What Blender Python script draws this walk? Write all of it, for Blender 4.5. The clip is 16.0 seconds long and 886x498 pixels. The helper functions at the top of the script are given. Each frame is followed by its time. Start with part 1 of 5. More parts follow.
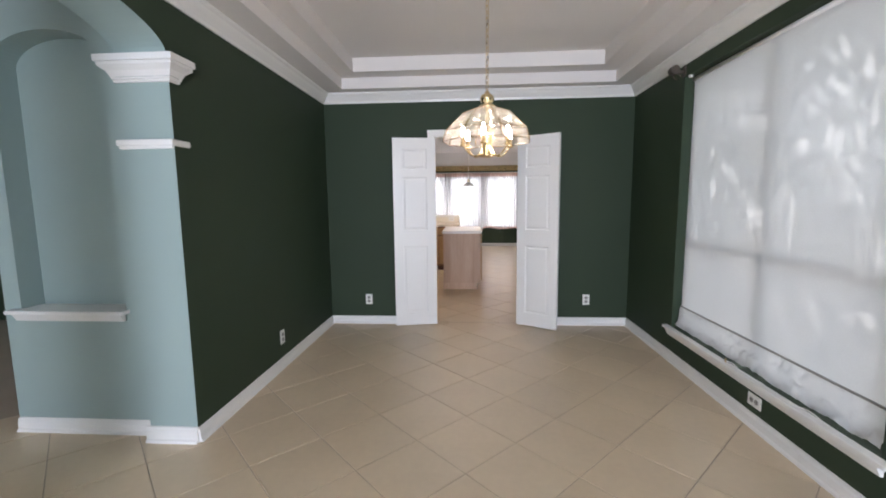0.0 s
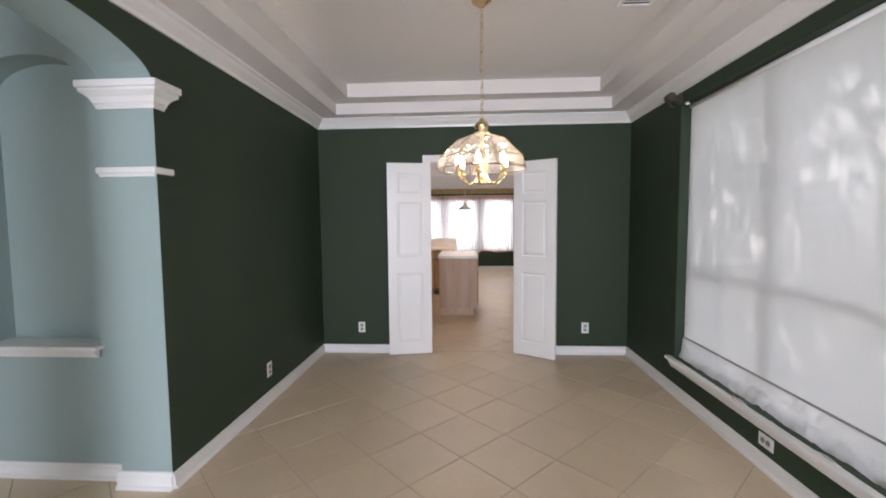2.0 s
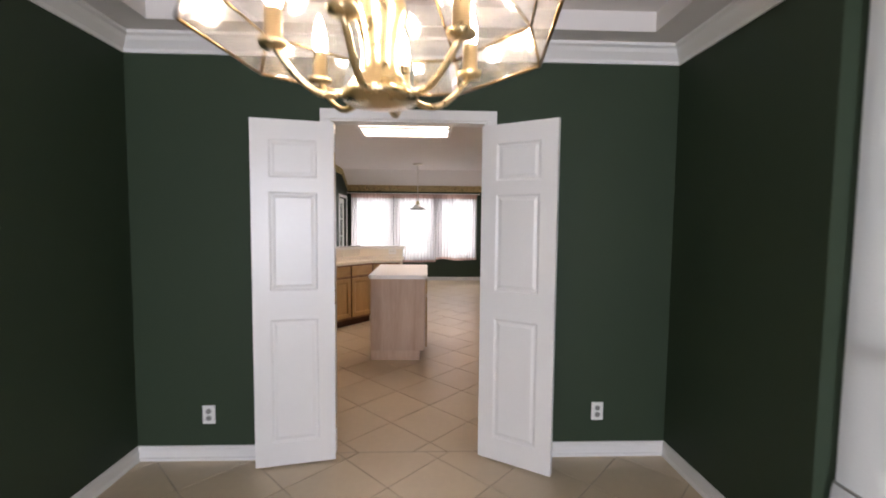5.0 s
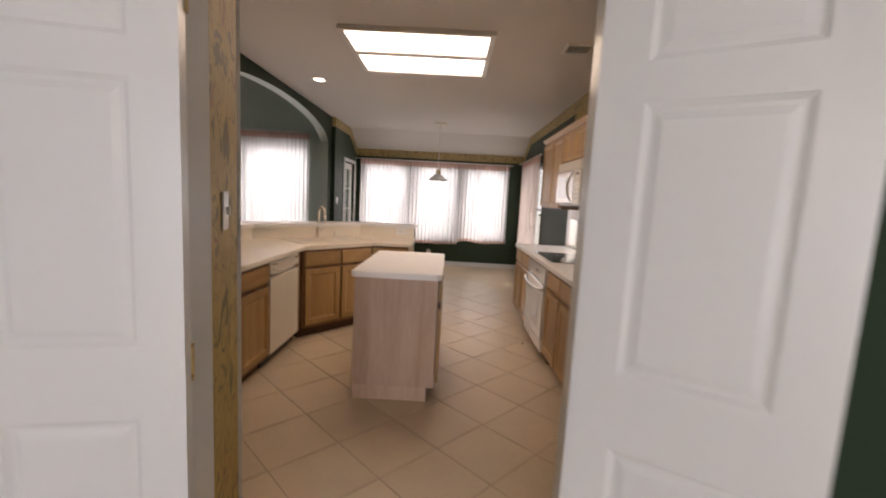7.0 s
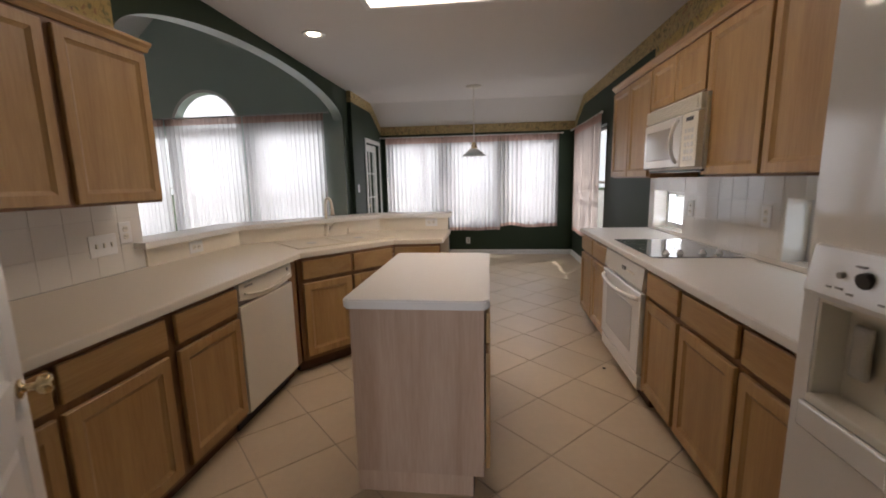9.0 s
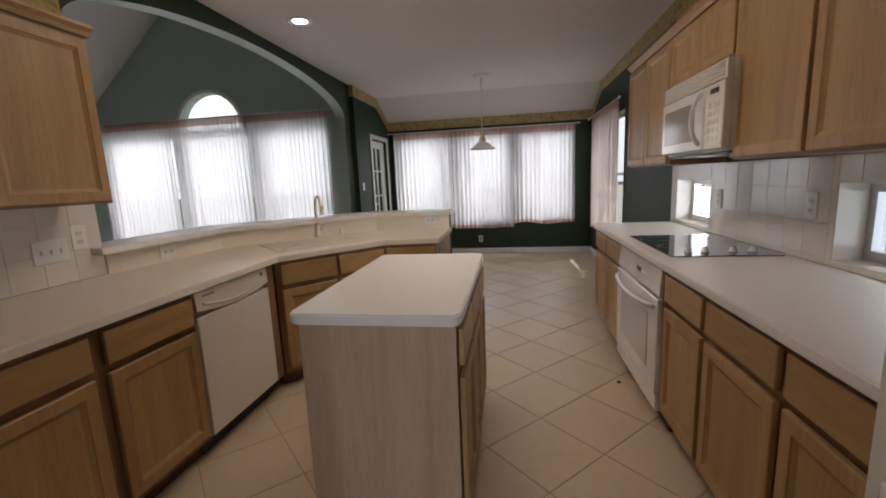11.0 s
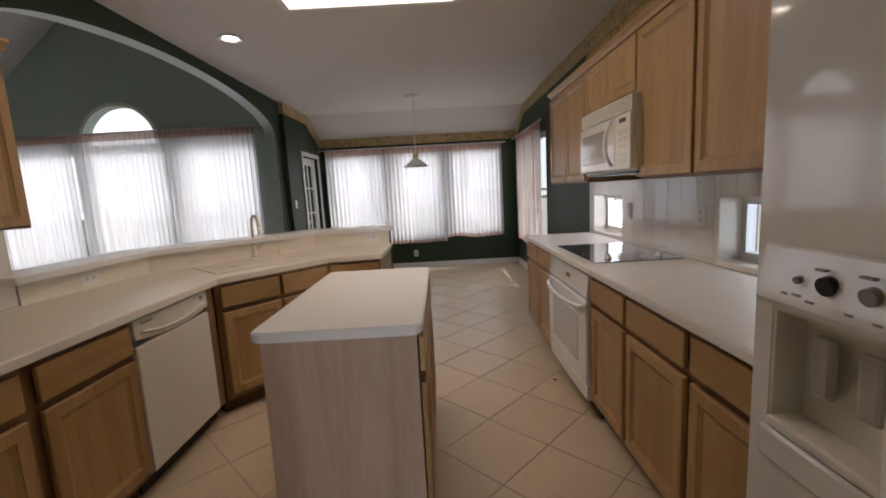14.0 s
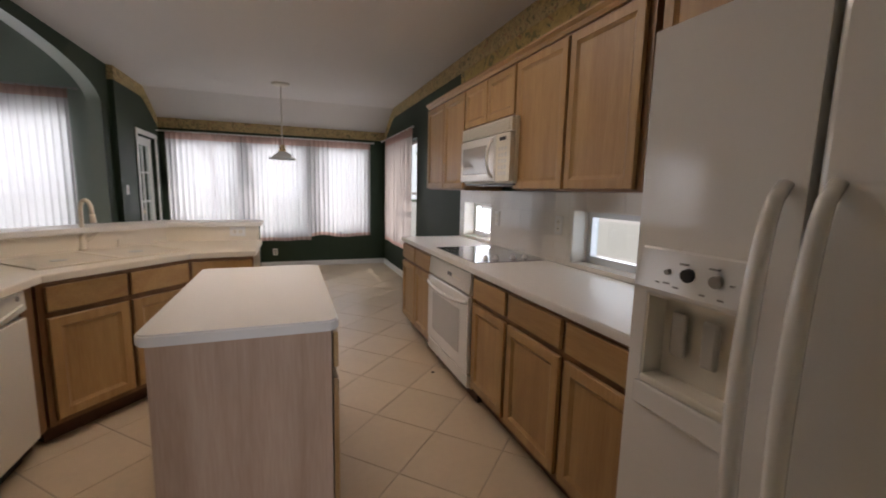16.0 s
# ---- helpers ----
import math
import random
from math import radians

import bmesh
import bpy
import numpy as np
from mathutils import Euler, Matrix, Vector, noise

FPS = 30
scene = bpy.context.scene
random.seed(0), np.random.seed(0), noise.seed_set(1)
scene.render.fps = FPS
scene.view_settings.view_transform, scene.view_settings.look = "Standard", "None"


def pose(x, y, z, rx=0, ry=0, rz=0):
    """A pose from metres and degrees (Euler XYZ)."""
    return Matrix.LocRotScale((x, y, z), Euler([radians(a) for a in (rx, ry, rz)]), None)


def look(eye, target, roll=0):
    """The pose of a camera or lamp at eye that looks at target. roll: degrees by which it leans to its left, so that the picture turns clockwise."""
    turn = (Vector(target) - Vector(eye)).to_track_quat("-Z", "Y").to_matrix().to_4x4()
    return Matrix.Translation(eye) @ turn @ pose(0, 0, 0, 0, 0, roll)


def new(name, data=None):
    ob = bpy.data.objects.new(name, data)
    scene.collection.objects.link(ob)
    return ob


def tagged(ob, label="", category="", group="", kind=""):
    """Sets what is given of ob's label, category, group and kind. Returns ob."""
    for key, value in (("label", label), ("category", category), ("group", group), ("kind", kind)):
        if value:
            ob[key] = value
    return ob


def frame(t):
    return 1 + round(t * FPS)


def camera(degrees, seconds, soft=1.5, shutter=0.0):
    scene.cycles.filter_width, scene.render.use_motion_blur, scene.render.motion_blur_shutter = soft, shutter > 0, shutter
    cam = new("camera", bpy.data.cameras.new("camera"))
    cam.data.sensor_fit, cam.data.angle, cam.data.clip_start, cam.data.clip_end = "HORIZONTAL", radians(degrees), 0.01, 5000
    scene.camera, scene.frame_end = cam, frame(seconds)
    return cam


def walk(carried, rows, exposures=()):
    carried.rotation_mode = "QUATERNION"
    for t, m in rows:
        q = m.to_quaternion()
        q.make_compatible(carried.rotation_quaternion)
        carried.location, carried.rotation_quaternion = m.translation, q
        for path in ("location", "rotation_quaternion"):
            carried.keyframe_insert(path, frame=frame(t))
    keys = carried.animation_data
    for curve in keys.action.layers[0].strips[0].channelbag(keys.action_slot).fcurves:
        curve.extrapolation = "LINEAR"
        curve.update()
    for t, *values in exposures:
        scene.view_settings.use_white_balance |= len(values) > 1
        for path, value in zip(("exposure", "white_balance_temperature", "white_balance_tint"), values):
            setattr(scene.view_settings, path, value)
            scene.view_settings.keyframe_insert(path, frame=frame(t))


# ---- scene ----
cam = camera(93.7, 16.0, 1.85, 0.5)
PATH = [
    (0, (0.676, 0.168, 1.384), (0.546, 2.15, 1.152), -0.6),
    (0.5, (0.662, 0.168, 1.384), (0.53, 2.153, 1.183), 0.1),
    (1, (0.649, 0.165, 1.398), (0.545, 2.155, 1.225), 0.4),
    (1.5, (0.648, 0.184, 1.411), (0.552, 2.174, 1.239), 0.0),
    (2, (0.691, 0.274, 1.43), (0.575, 2.267, 1.299), -0.5),
    (2.5, (0.758, 0.449, 1.45), (0.605, 2.441, 1.345), -1.4),
    (3, (0.766, 0.696, 1.446), (0.619, 2.688, 1.333), 1.1),
    (3.5, (0.778, 1.039, 1.453), (0.678, 3.032, 1.317), -0.9),
    (4, (0.81, 1.403, 1.452), (0.744, 3.397, 1.308), -0.2),
    (4.5, (0.847, 1.792, 1.466), (0.84, 3.788, 1.341), -0.3),
    (4.7, (0.855, 1.952, 1.47), (0.907, 3.948, 1.352), -0.1),
    (6.8, (0.893, 3.66, 1.405), (0.93, 5.644, 1.151), 3.8),
    (7, (0.888, 3.797, 1.422), (0.863, 5.784, 1.184), 3.1),
    (7.5, (0.814, 4.106, 1.456), (0.666, 6.091, 1.257), 0.7),
    (8, (0.8, 4.415, 1.443), (0.593, 6.387, 1.176), 0.0),
    (8.5, (0.813, 4.709, 1.419), (0.615, 6.673, 1.096), -0.8),
    (10.8, (1.032, 5.232, 1.334), (0.688, 7.176, 1.015), -2.4),
    (11, (1.03, 5.247, 1.354), (0.699, 7.192, 1.024), -2.5),
    (11.5, (1.018, 5.232, 1.358), (0.694, 7.178, 1.03), -2.1),
    (12, (1.01, 5.208, 1.362), (0.724, 7.162, 1.051), -2.0),
    (12.5, (1.002, 5.182, 1.367), (0.764, 7.145, 1.068), -1.7),
    (13, (0.994, 5.161, 1.367), (0.825, 7.133, 1.076), -1.8),
    (13.5, (0.979, 5.146, 1.37), (0.927, 7.125, 1.085), -2.0),
    (14, (0.946, 5.117, 1.375), (0.95, 7.098, 1.1), -3.1),
    (14.5, (0.862, 5.11, 1.375), (0.964, 7.088, 1.104), -1.8),
    (15, (0.801, 5.092, 1.377), (1.1, 7.051, 1.11), -1.2),
    (15.5, (0.753, 5.083, 1.369), (1.26, 6.998, 1.095), -0.3),
    (16, (0.703, 5.078, 1.372), (1.393, 6.934, 1.096), 1.3),
]
walk(cam, [(t, look(eye, target, roll)) for t, eye, target, roll in PATH], [(0, -0.1, 6250, 13), (3.5, -0.12, 6600, 18), (4.7, -0.2, 6600, 16), (7, -0.42, 7000, 17), (8, -0.6, 6600, 13), (8.6, -0.7, 6450, 12), (11, -0.87, 6280, 11), (16, -0.8, 6350, 12)])

# ---- world, sun, large lights ----
world = bpy.data.worlds.new("world")
scene.world = world
world.use_nodes = True
wn = world.node_tree.nodes
sky = wn.new("ShaderNodeTexSky")
sky.sky_type, sky.sun_disc = "NISHITA", False
SUN_EL, SUN_AZ = radians(50), radians(60)
sky.sun_elevation, sky.sun_rotation, sky.dust_density = SUN_EL, SUN_AZ, 5.0
wn["Background"].inputs["Strength"].default_value = 0.15
world.node_tree.links.new(sky.outputs["Color"], wn["Background"].inputs["Color"])


def lamp(name, kind, m, power, colour=(1, 1, 1), size=0.1, size_y=None):
    data = bpy.data.lights.new(name, kind)
    data.energy, data.color = power, colour
    if kind == "AREA":
        data.size = size
        if size_y:
            data.shape, data.size_y = "RECTANGLE", size_y
    elif kind == "SUN":
        data.angle = size
    else:
        data.shadow_soft_size = size
    ob = new(name, data)
    ob.matrix_basis = m
    return ob


def toward(el, az):
    return Vector((math.sin(az) * math.cos(el), math.cos(az) * math.cos(el), math.sin(el)))


lamp("sun", "SUN", look(toward(SUN_EL, SUN_AZ) * 30, (0, 0, 0)), 5.0, (1, 0.96, 0.92), radians(0.5))
DAY, DAY_IN = (0.80, 0.86, 1.0), (0.93, 0.92, 1.0)
lamp("window_light_dining", "AREA", look((2.56, 2.79, 1.32), (0, 2.79, 1.32)), 6, DAY, 1.75, 1.9)
lamp("window_light_nook", "AREA", look((0.52, 12.97, 1.35), (0.52, 0, 1.35)), 62, DAY_IN, 3.0, 1.45)
lamp("window_light_side", "AREA", look((2.56, 11.65, 1.3), (0, 11.65, 1.3)), 16, DAY_IN, 1.6, 1.5)
lamp("window_light_living", "AREA", look((-3.74, 11.66, 1.4), (-3.74, 0, 1.4)), 100, DAY_IN, 4.0, 1.75)
lamp("entry_light", "AREA", look((0.6, -3.95, 1.3), (0.6, 5, 1.3)), 365, DAY, 2.0, 2.1)
lamp("window_light_worktop", "AREA", look((2.57, 6.78, 1.1), (0, 6.78, 1.1)), 2.2, DAY, 0.85, 0.3)
lamp("window_light_counter", "AREA", look((2.57, 8.69, 1.1), (0, 8.69, 1.1)), 13, DAY, 0.55, 0.3)

# ---- materials ----
def mat(name, colour, rough=0.5, metal=0.0, var=0.06, scale=3.0, fine=60.0, bump=0.0, per_object=0.0, coat=0.0, second=None, stretch=(1, 1, 1), spec=0.5, rvar=0.16):
    """A paint, plastic, metal or stone with variation at two scales; second: a colour for the large patches."""
    m = bpy.data.materials.new(name)
    m.use_nodes = True
    nt = m.node_tree
    n, l = nt.nodes, nt.links
    b = n["Principled BSDF"]
    tc = n.new("ShaderNodeTexCoord")
    mp = n.new("ShaderNodeMapping")
    mp.inputs["Scale"].default_value = stretch
    l.new(tc.outputs["Object"], mp.inputs["Vector"])
    big, small = n.new("ShaderNodeTexNoise"), n.new("ShaderNodeTexNoise")
    big.inputs["Scale"].default_value, small.inputs["Scale"].default_value = scale, fine
    big.inputs["Detail"].default_value = 4
    for t in (big, small):
        l.new(mp.outputs[0], t.inputs["Vector"])
    ramp = n.new("ShaderNodeMix")
    ramp.data_type = "RGBA"
    lo = [c * (1 - var) for c in colour]
    hi = [min(1, c * (1 + var)) for c in (second or colour)]
    ramp.inputs[6].default_value, ramp.inputs[7].default_value = (*lo, 1), (*hi, 1)
    mix = n.new("ShaderNodeMath")
    mix.operation = "MULTIPLY_ADD"
    mix.inputs[1].default_value, mix.inputs[2].default_value = 0.35, 0.0
    l.new(small.outputs["Fac"], mix.inputs[0])
    add = n.new("ShaderNodeMath")
    add.operation = "MULTIPLY_ADD"
    add.inputs[1].default_value = 0.65
    l.new(big.outputs["Fac"], add.inputs[0])
    l.new(mix.outputs[0], add.inputs[2])
    l.new(add.outputs[0], ramp.inputs[0])
    out = ramp.outputs[2]
    if per_object:
        info = n.new("ShaderNodeObjectInfo")
        hsv = n.new("ShaderNodeHueSaturation")
        val = n.new("ShaderNodeMath")
        val.operation = "MULTIPLY_ADD"
        val.inputs[1].default_value, val.inputs[2].default_value = per_object, 1 - per_object / 2
        l.new(info.outputs["Random"], val.inputs[0])
        l.new(val.outputs[0], hsv.inputs["Value"])
        l.new(out, hsv.inputs["Color"])
        out = hsv.outputs[0]
    l.new(out, b.inputs["Base Color"])
    rr = n.new("ShaderNodeMath")
    rr.operation = "MULTIPLY_ADD"
    rr.inputs[1].default_value, rr.inputs[2].default_value = rvar, max(0, rough - rvar / 2)
    l.new(add.outputs[0], rr.inputs[0])
    l.new(rr.outputs[0], b.inputs["Roughness"])
    b.inputs["Metallic"].default_value = metal
    b.inputs["Coat Weight"].default_value = coat
    b.inputs["Specular IOR Level"].default_value = spec
    if bump:
        bp = n.new("ShaderNodeBump")
        bp.inputs["Strength"].default_value, bp.inputs["Distance"].default_value = bump, 0.002
        l.new(small.outputs["Fac"], bp.inputs["Height"])
        l.new(bp.outputs[0], b.inputs["Normal"])
    return m


def wood(name, light, dark, axis="Z", rough=0.42):
    m = bpy.data.materials.new(name)
    m.use_nodes = True
    n, l = m.node_tree.nodes, m.node_tree.links
    b = n["Principled BSDF"]
    tc, mp = n.new("ShaderNodeTexCoord"), n.new("ShaderNodeMapping")
    mp.inputs["Scale"].default_value = {"Z": (9, 9, 0.6), "Y": (9, 0.6, 9), "X": (0.6, 9, 9)}[axis]
    l.new(tc.outputs["Object"], mp.inputs["Vector"])
    a, c = n.new("ShaderNodeTexNoise"), n.new("ShaderNodeTexNoise")
    a.inputs["Scale"].default_value, a.inputs["Detail"].default_value, a.inputs["Distortion"].default_value = 1.2, 6, 0.6
    c.inputs["Scale"].default_value, c.inputs["Detail"].default_value = 14, 5
    info = n.new("ShaderNodeObjectInfo")
    off = n.new("ShaderNodeVectorMath")
    off.operation = "MULTIPLY_ADD"
    off.inputs[1].default_value = (1, 1, 1)
    scl = n.new("ShaderNodeMath")
    scl.operation = "MULTIPLY"
    scl.inputs[1].default_value = 40
    l.new(info.outputs["Random"], scl.inputs[0])
    l.new(mp.outputs[0], off.inputs[0])
    l.new(scl.outputs[0], off.inputs[2])
    l.new(off.outputs[0], a.inputs["Vector"])
    l.new(off.outputs[0], c.inputs["Vector"])
    s = n.new("ShaderNodeMath")
    s.operation = "MULTIPLY_ADD"
    s.inputs[1].default_value = 0.4
    l.new(c.outputs["Fac"], s.inputs[0])
    h = n.new("ShaderNodeMath")
    h.operation = "MULTIPLY"
    h.inputs[1].default_value = 0.6
    l.new(a.outputs["Fac"], h.inputs[0])
    l.new(h.outputs[0], s.inputs[2])
    r = n.new("ShaderNodeValToRGB")
    r.color_ramp.elements[0].position, r.color_ramp.elements[1].position = 0.34, 0.64
    r.color_ramp.elements[0].color, r.color_ramp.elements[1].color = (*dark, 1), (*light, 1)
    l.new(s.outputs[0], r.inputs[0])
    hsv = n.new("ShaderNodeHueSaturation")
    v = n.new("ShaderNodeMath")
    v.operation = "MULTIPLY_ADD"
    v.inputs[1].default_value, v.inputs[2].default_value = 0.12, 0.94
    l.new(info.outputs["Random"], v.inputs[0])
    l.new(v.outputs[0], hsv.inputs["Value"])
    l.new(r.outputs[0], hsv.inputs["Color"])
    l.new(hsv.outputs[0], b.inputs["Base Color"])
    b.inputs["Roughness"].default_value = rough
    bp = n.new("ShaderNodeBump")
    bp.inputs["Strength"].default_value, bp.inputs["Distance"].default_value = 0.15, 0.001
    l.new(c.outputs["Fac"], bp.inputs["Height"])
    l.new(bp.outputs[0], b.inputs["Normal"])
    return m


def paper(name, ground, spots, scale=9.0):
    """Printed wallpaper: a mottled ground, dark curling stems, blotches of leaves and flowers."""
    m = bpy.data.materials.new(name)
    m.use_nodes = True
    n, l = m.node_tree.nodes, m.node_tree.links
    b = n["Principled BSDF"]
    tc = n.new("ShaderNodeTexCoord")
    warp = n.new("ShaderNodeTexNoise")
    warp.inputs["Scale"].default_value, warp.inputs["Detail"].default_value = scale * 0.55, 1.5
    l.new(tc.outputs["Object"], warp.inputs["Vector"])
    w2 = n.new("ShaderNodeVectorMath")
    w2.operation = "MULTIPLY_ADD"
    w2.inputs[1].default_value = (0.6, 0.6, 0.6)
    l.new(warp.outputs["Color"], w2.inputs[0])
    l.new(tc.outputs["Object"], w2.inputs[2])
    base = n.new("ShaderNodeTexNoise")
    base.inputs["Scale"].default_value, base.inputs["Detail"].default_value = scale * 1.3, 6
    l.new(tc.outputs["Object"], base.inputs["Vector"])
    cur = n.new("ShaderNodeMix")
    cur.data_type = "RGBA"
    cur.inputs[6].default_value = (*[c * 0.72 for c in ground], 1)
    cur.inputs[7].default_value = (*[c * 1.2 for c in ground], 1)
    l.new(base.outputs["Fac"], cur.inputs[0])
    out = cur.outputs[2]
    vor = n.new("ShaderNodeTexVoronoi")
    vor.feature = "DISTANCE_TO_EDGE"
    vor.inputs["Scale"].default_value = scale * 0.85
    l.new(w2.outputs[0], vor.inputs["Vector"])
    layers = [(vor.outputs["Distance"], 0.012, 0.035, (0.12, 0.085, 0.03), True)]
    for i, (col, edge) in enumerate(spots):
        t = n.new("ShaderNodeTexNoise")
        t.inputs["Scale"].default_value, t.inputs["Detail"].default_value = scale * (0.9 + 0.25 * i), 2.5
        o = n.new("ShaderNodeVectorMath")
        o.operation = "ADD"
        o.inputs[1].default_value = (3.7 * i, 1.9 * i + 5, 8.3 * i)
        l.new(w2.outputs[0], o.inputs[0])
        l.new(o.outputs[0], t.inputs["Vector"])
        layers.append((t.outputs["Fac"], edge, edge + 0.05, col, False))
    for sock, a, c, col, inverse in layers:
        r = n.new("ShaderNodeMapRange")
        r.inputs["From Min"].default_value, r.inputs["From Max"].default_value = a, c
        r.inputs["To Min"].default_value, r.inputs["To Max"].default_value = (0.36, 0) if inverse else (0, 0.75)
        l.new(sock, r.inputs["Value"])
        x = n.new("ShaderNodeMix")
        x.data_type = "RGBA"
        x.inputs[7].default_value = (*col, 1)
        l.new(r.outputs[0], x.inputs[0])
        l.new(out, x.inputs[6])
        out = x.outputs[2]
    l.new(out, b.inputs["Base Color"])
    b.inputs["Roughness"].default_value = 0.6
    return m


def sheer(name, colour, clear, through_part=0.75):
    """Thin cloth: part of the light goes straight through, the rest is scattered."""
    m = bpy.data.materials.new(name)
    m.use_nodes = True
    n, l = m.node_tree.nodes, m.node_tree.links
    n.remove(n["Principled BSDF"])
    tc = n.new("ShaderNodeTexCoord")
    t = n.new("ShaderNodeTexNoise")
    t.inputs["Scale"].default_value = 160
    l.new(tc.outputs["Object"], t.inputs["Vector"])
    col = n.new("ShaderNodeMix")
    col.data_type = "RGBA"
    col.inputs[6].default_value, col.inputs[7].default_value = (*[c * 0.9 for c in colour], 1), (*colour, 1)
    l.new(t.outputs["Fac"], col.inputs[0])
    tr, di, cl = n.new("ShaderNodeBsdfTranslucent"), n.new("ShaderNodeBsdfDiffuse"), n.new("ShaderNodeBsdfTransparent")
    l.new(col.outputs[2], tr.inputs["Color"])
    l.new(col.outputs[2], di.inputs["Color"])
    a, c = n.new("ShaderNodeMixShader"), n.new("ShaderNodeMixShader")
    a.inputs[0].default_value, c.inputs[0].default_value = through_part, clear
    l.new(di.outputs[0], a.inputs[1])
    l.new(tr.outputs[0], a.inputs[2])
    l.new(a.outputs[0], c.inputs[1])
    l.new(cl.outputs[0], c.inputs[2])
    l.new(c.outputs[0], n["Material Output"].inputs["Surface"])
    return m


def glass(name, tint=(1, 1, 1), rough=0.0, shine=0.05, haze=0.0):
    """Clear pane with a gloss; haze: the share that a rippled or sanded pane scatters."""
    m = bpy.data.materials.new(name)
    m.use_nodes = True
    n, l = m.node_tree.nodes, m.node_tree.links
    n.remove(n["Principled BSDF"])
    cl, gl, mx = n.new("ShaderNodeBsdfTransparent"), n.new("ShaderNodeBsdfGlossy"), n.new("ShaderNodeMixShader")
    cl.inputs["Color"].default_value = (*tint, 1)
    gl.inputs["Roughness"].default_value = rough
    mx.inputs[0].default_value = shine
    l.new(cl.outputs[0], mx.inputs[1])
    l.new(gl.outputs[0], mx.inputs[2])
    out = mx.outputs[0]
    if haze:
        tl, di, half, hz = n.new("ShaderNodeBsdfTranslucent"), n.new("ShaderNodeBsdfDiffuse"), n.new("ShaderNodeMixShader"), n.new("ShaderNodeMixShader")
        half.inputs[0].default_value, hz.inputs[0].default_value = 0.5, haze
        for node in (tl, di):
            node.inputs["Color"].default_value = (*tint, 1)
        l.new(di.outputs[0], half.inputs[1])
        l.new(tl.outputs[0], half.inputs[2])
        l.new(out, hz.inputs[1])
        l.new(half.outputs[0], hz.inputs[2])
        out = hz.outputs[0]
    l.new(out, n["Material Output"].inputs["Surface"])
    return m


def glow(name, colour, strength):
    m = bpy.data.materials.new(name)
    m.use_nodes = True
    b = m.node_tree.nodes["Principled BSDF"]
    b.inputs["Base Color"].default_value = (*colour, 1)
    b.inputs["Emission Color"].default_value = (*colour, 1)
    b.inputs["Emission Strength"].default_value = strength
    return m


GREEN = mat("dark_green_paint", (0.032, 0.050, 0.028), 0.6, var=0.12, scale=1.5, fine=90, bump=0.08, spec=0.25)
SAGE = mat("sage_paint", (0.31, 0.395, 0.375), 0.5, var=0.05, scale=1.2, fine=90, bump=0.08)
TEAL = mat("grey_green_paint", (0.43, 0.51, 0.465), 0.5, var=0.06, scale=1.5, fine=90, bump=0.08)
WHITE = mat("white_gloss_paint", (0.80, 0.79, 0.76), 0.32, var=0.03, scale=2, fine=40, bump=0.03)
CEIL = mat("ceiling_paint", (0.74, 0.71, 0.68), 0.85, var=0.03, scale=1, fine=120, bump=0.25)
TILE = mat("beige_floor_tile", (0.60, 0.478, 0.33), 0.36, var=0.09, scale=3, fine=22, bump=0.0, per_object=0.07, rvar=0.1, second=(0.64, 0.525, 0.37))
GROUT = mat("grey_grout", (0.45, 0.37, 0.28), 0.8, var=0.12, scale=3, fine=80, bump=0.3)
OAK = wood("honey_oak", (0.46, 0.295, 0.12), (0.34, 0.19, 0.073))
OAK_H = wood("honey_oak_drawer", (0.46, 0.295, 0.12), (0.35, 0.195, 0.075), "Y")
OAK_PALE = wood("pale_oak_veneer", (0.54, 0.385, 0.275), (0.43, 0.285, 0.19), rough=0.5)
# Darker copy of the oak: shade between doors and drawers is in its colour.
OAK_FRAME = wood("gap_shaded_oak_frame", (0.27, 0.145, 0.06), (0.18, 0.09, 0.036))
# Dark brown for the toe kicks and the oven plinth.
OAK_DARK = mat("dark_brown_toe_kick", (0.10, 0.045, 0.02), 0.6, var=0.2)
LAMINATE = mat("white_laminate", (0.78, 0.75, 0.70), 0.35, var=0.03, scale=5, fine=200)
CREAM = mat("cream_solid_surface", (0.78, 0.71, 0.58), 0.33, var=0.03, scale=4, fine=90)
ENAMEL = mat("white_enamel", (0.80, 0.79, 0.76), 0.10, var=0.02, scale=3, fine=130, coat=0.6, bump=0.02)
BISQUE = mat("bisque_plastic", (0.76, 0.72, 0.62), 0.3, var=0.03, scale=6, fine=80)
WALLTILE = mat("glossy_wall_tile", (0.76, 0.72, 0.645), 0.12, var=0.03, scale=5, fine=30, per_object=0.05, coat=0.5)
BLACKGLASS = mat("black_ceramic_glass", (0.012, 0.012, 0.014), 0.07, var=0.2, coat=0.6)
DARK = mat("dark_plastic", (0.02, 0.02, 0.022), 0.35, var=0.2)
GREY = mat("grey_plastic", (0.28, 0.27, 0.25), 0.4, var=0.08)
ANTIQUE = mat("antique_brass", (0.22, 0.15, 0.07), 0.35, 1.0, var=0.2, scale=20)
BRASS = mat("polished_brass", (0.66, 0.52, 0.30), 0.28, 1.0, var=0.12, scale=20)
STEEL = mat("brushed_steel", (0.6, 0.6, 0.6), 0.3, 1.0, var=0.06)
PAPER = paper("mustard_floral_wallpaper", (0.50, 0.36, 0.11), [((0.13, 0.14, 0.05), 0.58), ((0.30, 0.13, 0.06), 0.63), ((0.07, 0.09, 0.065), 0.65)])
BORDER = paper("floral_border_paper", (0.55, 0.42, 0.19), [((0.13, 0.13, 0.05), 0.55), ((0.36, 0.13, 0.07), 0.60), ((0.55, 0.42, 0.2), 0.62)], 16)
